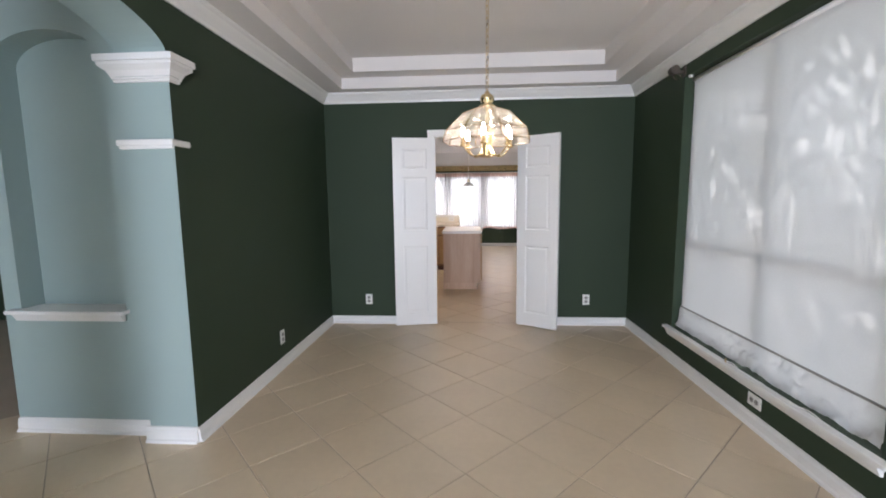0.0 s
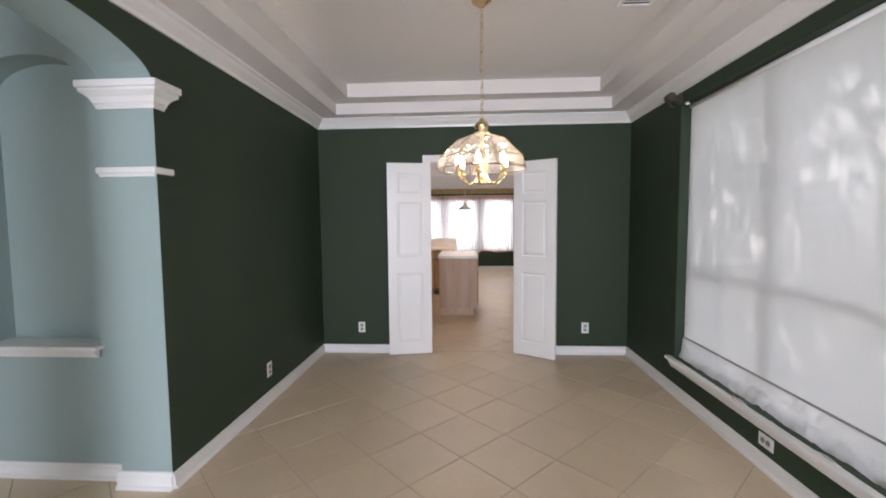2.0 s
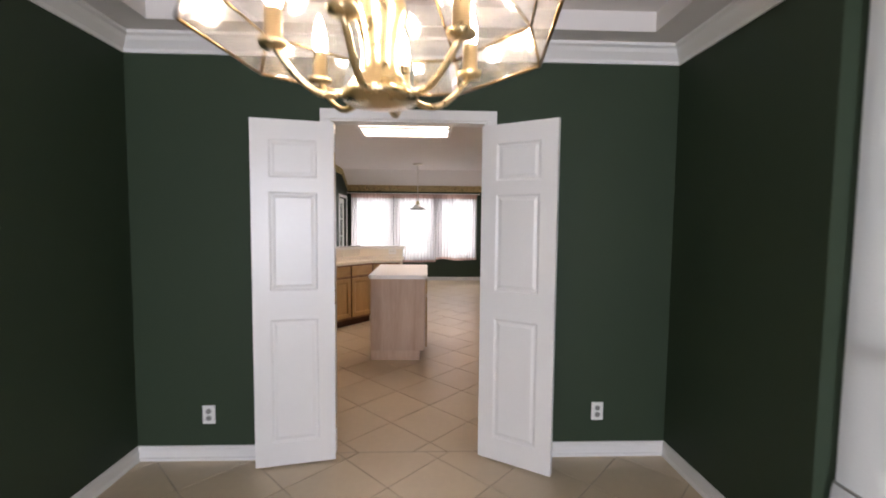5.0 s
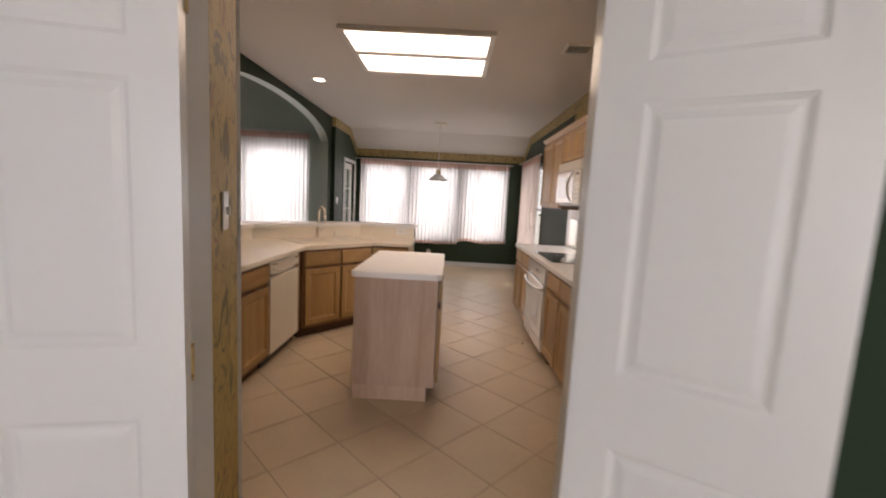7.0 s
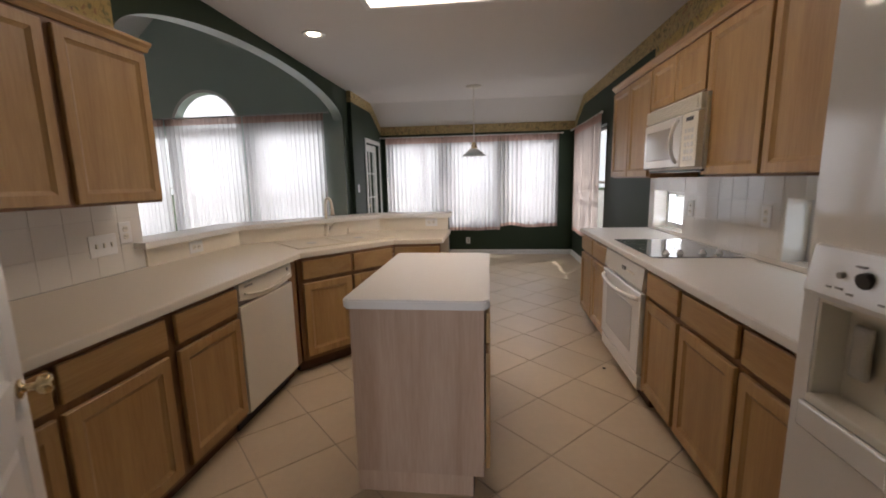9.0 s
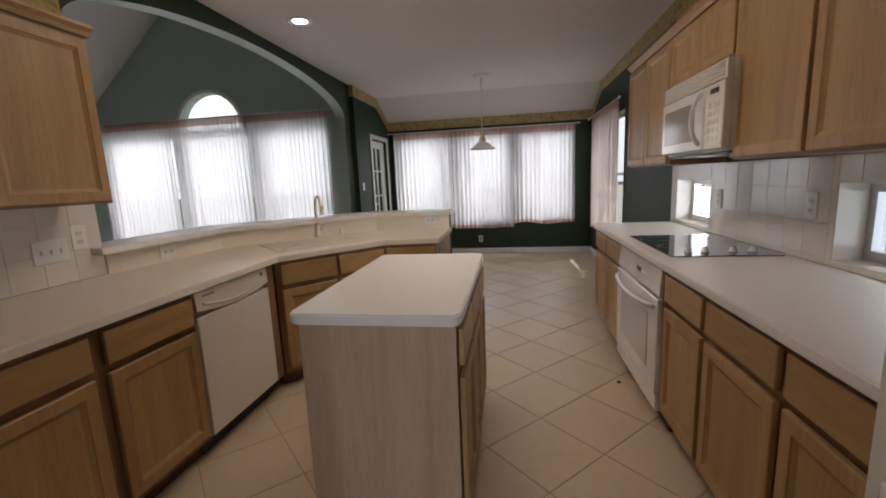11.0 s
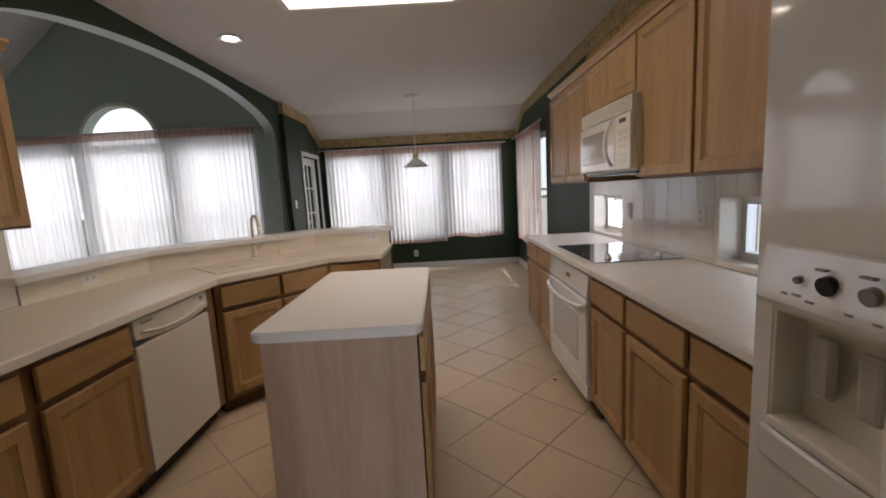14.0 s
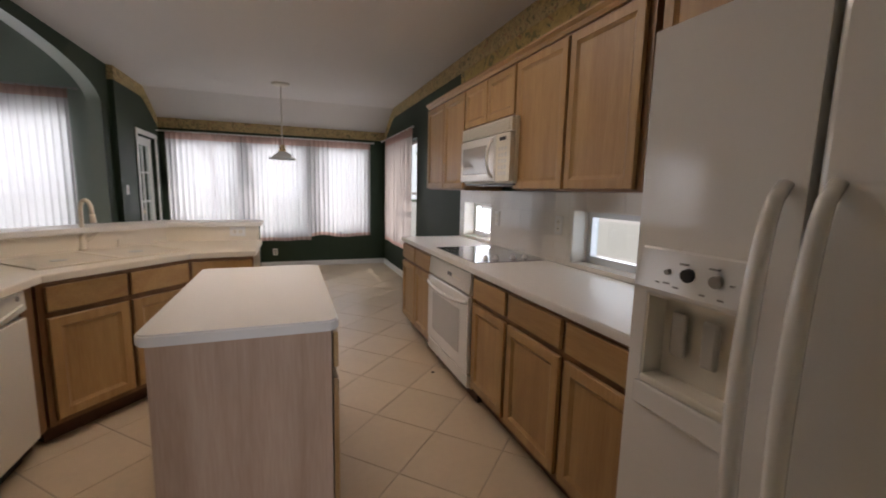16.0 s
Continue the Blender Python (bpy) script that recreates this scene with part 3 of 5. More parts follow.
for j in range(15):
    f = j / 14
    row = []
    for i in range(NY * 2 + 1):
        y = 1.925 + 1.76 * i / (NY * 2)
        k = 0.7 * noise.noise((y * 4.5, 0, 3)) + 0.6 * noise.noise((y * 14, f * 2.5, 7)) + 0.35 * noise.noise((y * 34, f * 5, 2))
        row.append(b.verts.new((2.436 - 0.045 * f * (0.7 + 0.4 * k) - 0.005 * math.sin(f * 7 + 4 * k), y, max(0.302, 0.485 - 0.165 * f + 0.035 * f * k))))
    grid.append(row)
for a, c in zip(grid, grid[1:]):
    for i in range(NY * 2):
        b.faces.new((a[i], a[i + 1], c[i + 1], c[i])).smooth = True
part("hem", b, SHADE, shade, "crumpled loose hem on the sill")
part("hem_bar", box(2.43, 2.438, 1.925, 3.685, 0.48, 0.492, 0.002), GREY, shade, "thin grey hem bar")
part("roller", cyl((2.452, 1.92, 2.315), (2.452, 3.70, 2.315), 0.018), WHITE, shade)
br = thing("rod_bracket", (2.36, 3.74, 2.39), "dark bronze curtain rod bracket high on the green wall", "bracket")
cord = thing("blind_cord", (2.36, 2.5, 0.30), "loose white blind cord lying in waves along the window sill", "cord")
part("cord", tube([(2.362 + 0.012 * math.sin(9 * f) + 0.008 * noise.noise((f * 9, 1, 0)), 2.92 - 0.86 * f, 0.3035 + 0.012 * max(0, math.sin(17 * f + 1))) for f in (k / 60 for k in range(61))], 0.0028, 8), WHITE, cord)
part("cord_end", lathe([(0.001, 0), (0.006, 0.002), (0.007, 0.02), (0.003, 0.028), (0.001, 0.029)], (2.364, 2.93, 0.299), 12), BRASS, cord, "small brass cord end")
BRONZE = mat("dark_bronze", (0.09, 0.075, 0.06), 0.45, 0.6, var=0.2)
part("wall_plate", box(XR - 0.008, XR, 3.70, 3.755, 2.34, 2.43, 0.003), BRONZE, br)
part("arm", box(2.30, XR - 0.008, 3.715, 3.737, 2.37, 2.39, 0.003), BRONZE, br)
part("cup", cyl((2.30, 3.695, 2.392), (2.30, 3.76, 2.392), 0.034), BRONZE, br, "dark open rod cup")
part("scroll", tube([(2.325 + 0.028 * math.cos(a), 3.726, 2.345 + 0.024 * math.sin(a)) for a in (0.5 * k for k in range(11))], 0.005, 8), BRONZE, br)
part("rod_end", lathe([(0.001, -0.015), (0.014, -0.012), (0.018, 0), (0.014, 0.012), (0.001, 0.015)], (2.40, 3.66, 2.33), 16), WHITE, br)

# ---- setting: kitchen, nook and living room ----
SIDE = (10.72, 12.45, 0.55, 2.1)
east = setting("wall_kitchen_east", wall_y(XR, XR + 0.2, Y2, YN + 0.2, 0, 2.95, [(6.3, 7.25, 0.935, 1.275), (8.39, 8.99, 0.935, 1.275), SIDE]), GREEN, "dark green wall with two low counter windows", "wall")
far = [(-1.0, -0.06, 0.58, 2.08), (0.08, 0.99, 0.58, 2.08), (1.18, 2.06, 0.58, 2.08)]
setting("wall_nook_north", wall_x(-1.5, XR, YN, YN + 0.2, 0, 2.95, far), GREEN, "dark green wall with three windows", "wall")
setting("wall_nook_west", wall_y(XL - 0.13, -1.16, 11.1, YN, 0, 2.95, [(11.76, 12.56, 0, 2.04)]), GREEN, "dark green wall with a glazed door", "wall")
aw = bmesh.new()
box(XL - 0.13, XL, 5.0, 7.19, 0, 2.95, bm=aw)
box(XL - 0.13, XL, 10.87, 11.1, 0, 2.95, bm=aw)
arch(aw, "y", 0, 7.19, 10.87, 2.25, 0.365, 2.95, XL - 0.13, XL, 2.0, 44)
awo = setting("wall_kitchen_west", aw, [GREEN, TEAL], "dark green wall with a wide arched opening", "wall")
for p in awo.data.polygons:
    if p.normal.x < 0.5 and p.center.y > 7.1:
        p.material_index = 1
setting("wall_stub", prism([(0.275, Y2), (0.128, 5.27), (0.05, 5.27), (0.05, Y2)], 0, KC, "z"), PAPER, "papered short wall beside the doorway", "wall")
kb = bmesh.new()
box(XL, XR, Y2, 12.15, KC, 2.95, bm=kb)
prism([(12.15, KC), (YN, 2.40), (YN, 2.95), (12.15, 2.95)], XL, XR, "x", kb)
setting("ceiling_kitchen", kb, CEIL, "white ceiling, sloping down over the breakfast nook", "ceiling")
# living room
HX, HZ, HR = -3.72, 2.31, 0.55
lw = wall_x(-6.3, XL - 0.13, 11.45, 11.62, 0, HZ, [(-5.72, -4.43, 0.5, 2.22), (-4.27, -3.10, 0.5, 2.22), (-2.94, -1.75, 0.5, 2.22)])
box(-6.3, HX - HR, 11.45, 11.62, HZ, 5.2, bm=lw)
box(HX + HR, XL - 0.13, 11.45, 11.62, HZ, 5.2, bm=lw)
arch(lw, "x", 0, HX - HR, HX + HR, HZ, HR, 5.2, 11.45, 11.62)
setting("wall_living_north", lw, TEAL, "grey-green gable wall with tall windows", "wall")
setting("carpet_living", box(-6.3, XL - 0.13, 5.15, 11.45, -0.005, 0.012), mat("beige_carpet", (0.55, 0.48, 0.40), 0.95, var=0.08, scale=3, fine=150, bump=0.5), "beige carpet in the living room", "carpet")
setting("wall_living_west", box(-6.5, -6.3, 5.0, 11.62, 0, 5.2), TEAL, "grey-green painted wall", "wall")
setting("wall_living_south", box(-6.3, XL - 0.13, 5.0, 5.15, 0, 5.2), SAGE, "sage painted wall", "wall")
lc = bmesh.new()
prism([(-6.5, 2.243), (-3.4, 4.85), (-1.0, 2.95), (-1.0, 3.1), (-3.4, 5.0), (-6.5, 2.393)], 5.0, 11.6, "y", lc)
setting("ceiling_living", lc, CEIL, "white vaulted ceiling", "ceiling")
setting("wall_living_east", box(XL - 0.13, XL, 5.0, 11.6, 2.951, 5.2), TEAL, "grey-green painted wall", "wall")

# wallpaper, border, backsplash
setting("wallpaper_east", box(XR - 0.004, XR - 0.001, Y2, 9.17, 2.14, KC - 0.16), PAPER, "mustard floral wallpaper above the cabinets", "wallpaper")
setting("wallpaper_west", box(XL + 0.001, XL + 0.004, 5.0, 7.19, 2.0, KC - 0.16), PAPER, "mustard floral wallpaper above the cabinets", "wallpaper")
bd = bmesh.new()
prism([(Y2, KC - 0.16), (12.11, KC - 0.16), (YN, 2.25), (YN, 2.398), (12.15, KC - 0.002), (Y2, KC - 0.002)], XR - 0.007, XR - 0.002, "x", bd)
box(-1.16, XR - 0.007, YN - 0.006, YN - 0.002, 2.25, 2.40, bm=bd)
prism([(11.1, KC - 0.16), (12.11, KC - 0.16), (YN - 0.006, 2.25), (YN - 0.006, 2.398), (12.15, KC - 0.002), (11.1, KC - 0.002)], -1.158, -1.154, "x", bd)
box(XL + 0.002, -1.154, 11.094, 11.098, KC - 0.16, KC - 0.002, bm=bd)
setting("wallpaper_border", bd, BORDER, "floral wallpaper border under the ceiling", "wallpaper")


def loop(b, u0, u1, z0, z1, profile):
    """A mitred rectangular frame: rings of (inset, y) joined in order."""
    rings = [[b.verts.new((u, y, z)) for u, z in ((u0 + i, z0 + i), (u1 - i, z0 + i), (u1 - i, z1 - i), (u0 + i, z1 - i))] for i, y in profile]
    for p, q in zip(rings, rings[1:] + rings[:1]):
        for i in range(4):
            b.faces.new((p[i], p[(i + 1) % 4], q[(i + 1) % 4], q[i]))


def door_front(parent, m, u0, u1, z0, z1, name="door", stile=0.055, material=None):
    """A frame-and-panel cabinet door, proud of the face plane y = 0."""
    material = material or OAK
    m = m @ Matrix.Translation((0, -0.005, 0))  # stood off by its bumpers
    b = bmesh.new()
    loop(b, u0, u1, z0, z1, ((0, -0.001), (0, -0.0165), (0.0035, -0.02), (stile - 0.006, -0.02), (stile - 0.002, -0.016), (stile, -0.002)))
    b.transform(m)
    d = part(name, b, material, parent)
    b = bmesh.new()
    a = [[b.verts.new((u, y, z)) for u, z in ((u0 + i, z0 + i), (u1 - i, z0 + i), (u1 - i, z1 - i), (u0 + i, z1 - i))] for y, i in ((-0.017, stile - 0.002), (-0.009, stile + 0.012), (-0.009, stile + 0.02))]
    for p, q in zip(a, a[1:]):
        for i in range(4):
            b.faces.new((p[i], p[(i + 1) % 4], q[(i + 1) % 4], q[i]))
    b.faces.new(a[-1])
    b.transform(m)
    part("door_panel", b, material, d)
    return d


def drawer_front(parent, m, u0, u1, z0, z1):
    b = box(u0, u1, -0.025, -0.006, z0, z1, 0.005)
    b.transform(m)
    return part("drawer", b, OAK_H, parent)


def base_cabinet(m, width, label, depth=0.58, doors=1, drawers=1, left=0.012, right=0.012, ends=False):
    """Floor cabinet; the face looks along local -y, its width runs along local x."""
    t = thing("base_cabinet", m.translation, label, "cabinet", "kitchen base cabinets")
    t.matrix_basis = Matrix.Translation(m.translation)
    b = bmesh.new()
    box(0, width, 0, depth, 0.1, 0.872, bm=b)
    b.transform(m)
    part("body", b, OAK_FRAME, t, "oak face frame, darkened with the shade between the doors")
    b = box(0, width, 0.07, depth, 0.0, 0.1)
    b.transform(m)
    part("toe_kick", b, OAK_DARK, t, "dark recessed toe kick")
    for n, fn in ((drawers, drawer_front), (doors, door_front)):
        for i in range(n):
            u0 = left + (width - left - right) * i / n + (0.01 if i else 0)
            u1 = left + (width - left - right) * (i + 1) / n - (0.01 if i < n - 1 else 0)
            if fn is drawer_front:
                fn(t, m, u0, u1, 0.715, 0.848)
            else:
                fn(t, m, u0, u1, 0.135, 0.682 if drawers else 0.848)
    return t


def wall_cabinet(m, width, z0, z1, label, depth=0.335, doors=1, left=0.01, right=0.01):
    t = thing("wall_cabinet", (*m.translation.xy, z0), label, "cabinet", "kitchen wall cabinets")
    b = box(0, width, 0, depth, z0, z1)
    b.transform(m)
    part("body", b, OAK_FRAME, t, "oak face frame, darkened with the shade between the doors")
    for i in range(doors):
        u0 = left + (width - left - right) * i / doors + (0.006 if i else 0)
        u1 = left + (width - left - right) * (i + 1) / doors - (0.006 if i < doors - 1 else 0)
        door_front(t, m, u0, u1, z0 + 0.012, z1 - 0.02, stile=0.05)
    return t


FX, RX = -0.505, 1.788         # faces of the two base runs
plain = "honey oak base cabinet with a drawer over a panelled door"
west = lambda y: pose(FX, y, 0, 0, 0, 90)
eastm = lambda y: pose(RX, y, 0, 0, 0, -90)
base_cabinet(west(5.56), 0.425, plain)
base_cabinet(west(5.985), 0.483, plain, right=0.028)
base_cabinet(west(6.468), 0.487, plain, left=0.028, right=0.016)
base_cabinet(west(7.555), 0.105, "narrow honey oak filler panel beside the dishwasher", doors=0, drawers=0)
DG = pose(FX + 0.01, 7.67, 0, 0, 0, 50)
base_cabinet(DG, 0.435, "honey oak corner sink cabinet with a false drawer and door", 0.5, left=0.03)
base_cabinet(DG @ pose(0.435, 0, 0), 0.415, "honey oak corner sink cabinet with a false drawer and door", 0.5, right=0.03)
base_cabinet(pose(0.05, 8.33, 0, 0, 0, 8), 0.40, "honey oak end cabinet at the peninsula", 0.55)
for y, w, l in ((9.10, 0.44, 0.02), (8.66, 0.445, 0.01), (7.39, 0.435, 0.012), (6.955, 0.485, 0.018), (6.47, 0.475, 0.018)):
    base_cabinet(eastm(y), w, plain, 0.59, left=l, right=0.018)

# worktops
def slab(name, outline, z0, z1, material, label, bev=0.006, edges=()):
    t = thing(name, (*outline[0], z0), label, "worktop")
    b = prism(outline, z0, z1, "z")
    bmesh.ops.bevel(b, geom=[e for e in b.edges], offset=bev, segments=2, affect="EDGES", profile=0.6)
    part("surface", b, material, t)
    for i in edges:
        p, q = Vector((*outline[i], 0)), Vector((*outline[i + 1], 0))
        n = Vector((q.y - p.y, p.x - q.x, 0)).normalized() * 0.0025
        d = (q - p).normalized() * bev
        o = [p + d, q - d, q - d + n, p + d + n]
        part("edge_strip", prism([(v.x, v.y) for v in o], z0 + 0.003, z1 - bev, "z"), material, t)
    return t


slab("worktop", [(XL, 5.55), (FX + 0.04, 5.55), (FX + 0.04, 7.665), (0.06, 8.305), (0.465, 8.36), (0.47, 9.05), (-0.245, 9.03), (-1.15, 8.05), (-1.205, 7.19), (XL, 7.19)], 0.872, 0.912, CREAM, "cream worktop bending round the corner sink", edges=(1, 2, 3, 4))
slab("worktop", [(XR, 5.95), (XR, 9.1), (RX - 0.038, 9.1), (RX - 0.038, 5.95)], 0.872, 0.912, LAMINATE, "white worktop along the tiled wall, holding the black cooktop", edges=(1, 2))

# raised bar: low wall behind the sink and ledge
lowb = prism([(-1.35, 7.19), (-1.205, 7.19), (-1.15, 8.05), (-0.245, 9.03), (0.45, 9.06), (0.45, 9.18), (-0.30, 9.17), (-1.35, 8.12)], 0, 1.03, "z")
bw = setting("wall_bar", lowb, [CREAM, GREEN], "low wall behind the sink, faced in cream", "wall")
for p in bw.data.polygons:
    if (p.normal.x > 0.9 and p.center.x > 0.3) or (p.normal.y > 0.5 and p.normal.x < 0.9 and p.center.y > 9.1) or p.normal.x < -0.5:
        p.material_index = 1
slab("bar_ledge", [(-1.42, 7.192), (-1.219, 7.192), (-1.219, 7.115), (-1.135, 7.115), (-1.115, 8.03), (-0.225, 9.005), (0.475, 9.035), (0.475, 9.30), (-0.35, 9.28), (-1.42, 8.20)], 1.031, 1.07, LAMINATE, "white raised bar ledge behind the sink")

# island
isl = thing("kitchen_island", (0.545, 7.1, 0), "pale oak kitchen island with a rounded white top", "island")
b = box(0.262, 0.835, 6.575, 7.64, 0.1, 0.874)
part("body", b, OAK_PALE, isl)
b = bmesh.new()
box(0.262, 0.785, 6.577, 7.638, 0, 0.1, bm=b)
part("plinth", b, OAK_PALE, isl)
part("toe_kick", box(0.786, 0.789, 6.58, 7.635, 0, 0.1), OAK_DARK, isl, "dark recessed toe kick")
mi = pose(0.836, 6.575, 0, 0, 0, 90)
for k in range(3):
    u = 0.012 + k * 0.348
    drawer_front(isl, mi, u, u + 0.335, 0.715, 0.85)
    door_front(isl, mi, u, u + 0.335, 0.135, 0.672)
o = []
for cx, cy, a0 in ((0.285, 6.575, 180), (0.815, 6.575, 270), (0.815, 7.63, 0), (0.285, 7.63, 90)):
    for k in range(7):
        a = radians(a0 + 15 * k)
        o.append((cx + 0.045 * math.cos(a), cy + 0.045 * math.sin(a)))
b = prism(o, 0.874, 0.914)
bmesh.ops.bevel(b, geom=[e for e in b.edges if abs(e.verts[0].co.z - e.verts[1].co.z) < 0.001], offset=0.006, segments=2, affect="EDGES")
part("top", b, LAMINATE, isl, "white laminate top with rounded corners")

# wall cabinets
UX, VX = 2.045, -0.915
wm = "honey oak wall cabinet with panelled door"
for y, w, n, z0 in ((9.14, 0.94, 2, 1.385), (8.2, 0.79, 2, 1.845), (7.41, 0.515, 1, 1.385), (6.895, 0.50, 1, 1.385), (6.35, 1.42, 2, 1.83)):
    wall_cabinet(pose(UX, y, 0, 0, 0, -90), w, z0, 2.165, wm if n == 1 else "honey oak double wall cabinet with panelled doors", doors=n, right=0.03 if w == 0.50 else 0.012)
for y, w in ((5.63, 0.885), (6.515, 0.505)):
    wall_cabinet(pose(VX, y, 0, 0, 0, 90), w, 1.31, 2.075, wm, 0.3, left=0.02, right=0.02)
b = bmesh.new()
ends = [(0.0, 2.165), (-0.012, 2.165), (-0.022, 2.185), (-0.04, 2.2), (-0.04, 2.212), (0.0, 2.212)]
prism([(UX + d, z) for d, z in ends], 4.93, 9.155, "y", b)
solid("cabinet_cornice", b, OAK_H, "honey oak cornice along the cabinet tops", "moulding")
b = bmesh.new()
prism([(VX - d, z - 0.09) for d, z in ends], 5.63, 7.035, "y", b)
prism([(7.02 - d, z - 0.09) for d, z in ends], XL, VX, "x", b)
solid("cabinet_cornice", b, OAK_H, "honey oak cornice along the cabinet tops", "moulding")

# fridge, oven, microwave, dishwasher: bodies
fr = thing("refrigerator", (1.95, 5.41, 0), "white side-by-side refrigerator with ice dispenser", "refrigerator")
part("cabinet_body", box(1.60, 2.32, 4.945, 5.885, 0.02, 1.765, 0.006), ENAMEL, fr)


def fridge_door(y0, y1, name, cut=None):
    """A door leaf with rounded front edges; cut: (y0, y1, z0, z1) of a recess."""
    z0, z1, xf, xb = 0.12, 1.775, 1.525, 1.595
    b = bmesh.new()
    if cut:
        a0, a1, c0, c1 = cut
        for q in ((y0, y1, z0, c0), (y0, y1, c1, z1), (y0, a0, c0, c1), (a1, y1, c0, c1)):
            box(xf, xb, *q, bm=b)
        bmesh.ops.remove_doubles(b, verts=b.verts[:], dist=0.0005)
    else:
        box(xf, xb, y0, y1, z0, z1, 0.014, b, 3)
    return part(name, b, ENAMEL, fr)


DISP = (5.615, 5.845, 0.885, 1.125)
fridge_door(4.945, 5.522, "fridge_door")
fz = fridge_door(5.532, 5.885, "freezer_door", DISP)
part("grille", box(1.56, 1.6, 4.96, 5.87, 0.025, 0.11, 0.004), GREY, fr)

# ---- refrigerator details ----
b = bmesh.new()
y0, y1, z0, z1 = DISP
rr = [[b.verts.new((x, y, z)) for y, z in ((y0 + i, z0 + i), (y1 - i, z0 + i), (y1 - i, z1 - i), (y0 + i, z1 - i))] for x, i in ((1.527, 0.001), (1.527, 0.008), (1.584, 0.012))]
for p, q in zip(rr, rr[1:]):
    for i in range(4):
        b.faces.new((p[i], p[(i + 1) % 4], q[(i + 1) % 4], q[i]))
b.faces.new(rr[-1])
part("dispenser_recess", b, BISQUE, fz, "cream plastic dispenser recess")
part("drip_tray", box(1.517, 1.584, y0 + 0.006, y1 - 0.006, z0 + 0.001, z0 + 0.022, 0.005), BISQUE, fz)
part("tray_front", box(1.512, 1.526, y0 - 0.008, y1 + 0.008, z0 - 0.065, z0 - 0.001, 0.006), ENAMEL, fz)
pan = bmesh.new()
prism([(1.5245, 1.130), (1.505, 1.134), (1.503, 1.143), (1.518, 1.24), (1.5245, 1.244)], y0 - 0.01, y1 + 0.015, "y", pan)
panel = part("control_panel", pan, ENAMEL, fz)
for yc, r, mtl, lab in ((5.726, 0.0165, DARK, "black dispenser selector"), (5.661, 0.0145, GREY, "grey dispenser button"), (5.776, 0.007, GREY, "small grey button")):
    part("selector", cyl((1.515, yc, 1.192), (1.502, yc, 1.19), r, r * 0.92, 24), mtl, panel, lab)
for yc, zc, w in ((5.776, 1.164, 0.016), (5.751, 1.158, 0.014), (5.686, 1.156, 0.012), (5.646, 1.154, 0.014), (5.80, 1.162, 0.01), (5.736, 1.216, 0.016), (5.666, 1.218, 0.02), (5.626, 1.19, 0.008)):
    part("print_mark", box(1.5035, 1.512, yc - w / 2, yc + w / 2, zc - 0.002, zc + 0.002), GREY, panel)
PADDLE = mat("smoky_plastic", (0.45, 0.43, 0.38), 0.3, var=0.06)
for yc in (5.775, 5.695):
    b = box(1.555, 1.572, yc - 0.02, yc + 0.02, 0.97, 1.085, 0.008)
    part("dispenser_lever", b, PADDLE, fz, "grey translucent paddle")
for yc, own in ((5.563, fz), (5.488, fr)):
    pts = []
    for k in range(25):
        f = k / 24
        z = 0.62 + 0.78 * f
        bow = math.sin(math.pi * f)
        pts.append((1.518 - 0.062 * bow ** 0.42, yc, z))
    part("handle", tube(pts, [0.013 + 0.005 * math.sin(math.pi * k / 24) for k in range(25)], 14), ENAMEL, own, "long bowed white handle")

fr.matrix_basis = Matrix.Translation((0.05, 5.078 * -0.0545, 0)) @ Matrix.Diagonal((1, 1.0545, 1, 1)) @ fr.matrix_basis

# ---- oven ----
ov = thing("wall_oven", (1.75, 7.81, 0), "white built-in oven under the cooktop", "oven")
part("body", box(1.752, 2.33, 7.40, 8.215, 0.10, 0.87), OAK, ov)
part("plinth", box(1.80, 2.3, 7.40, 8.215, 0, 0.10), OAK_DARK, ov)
pb = prism([(1.75, 0.722), (1.728, 0.722), (1.722, 0.735), (1.732, 0.862), (1.75, 0.866)], 7.41, 8.205, "y")
cp = part("control_panel", pb, ENAMEL, ov)
part("display", box(1.7225, 1.729, 7.73, 7.80, 0.785, 0.812, 0.002), DARK, cp, "small black clock display")
for k in range(4):
    part("button", cyl((1.727, 7.69 - 0.035 * k, 0.795), (1.722, 7.69 - 0.035 * k, 0.795), 0.008, seg=12), BISQUE, cp)
od = part("oven_door", box(1.715, 1.748, 7.41, 8.205, 0.205, 0.712, 0.008), ENAMEL, ov)
part("oven_window", box(1.711, 1.7165, 7.54, 8.08, 0.30, 0.60, 0.002), mat("oven_window_glass", (0.55, 0.54, 0.52), 0.12, var=0.05, coat=0.6), od, "pale patterned oven window")
part("handle", tube([(1.715 - 0.05 * math.sin(math.pi * k / 16) ** 0.5, 7.435 + 0.745 * k / 16, 0.672 - 0.012 * math.sin(math.pi * k / 16)) for k in range(17)], 0.013, 12), ENAMEL, od, "bowed white handle")
part("kick_panel", box(1.722, 1.75, 7.41, 8.205, 0.108, 0.195, 0.005), ENAMEL, ov)
ov.matrix_basis = Matrix.Translation((0.026, -0.01, 0)) @ ov.matrix_basis

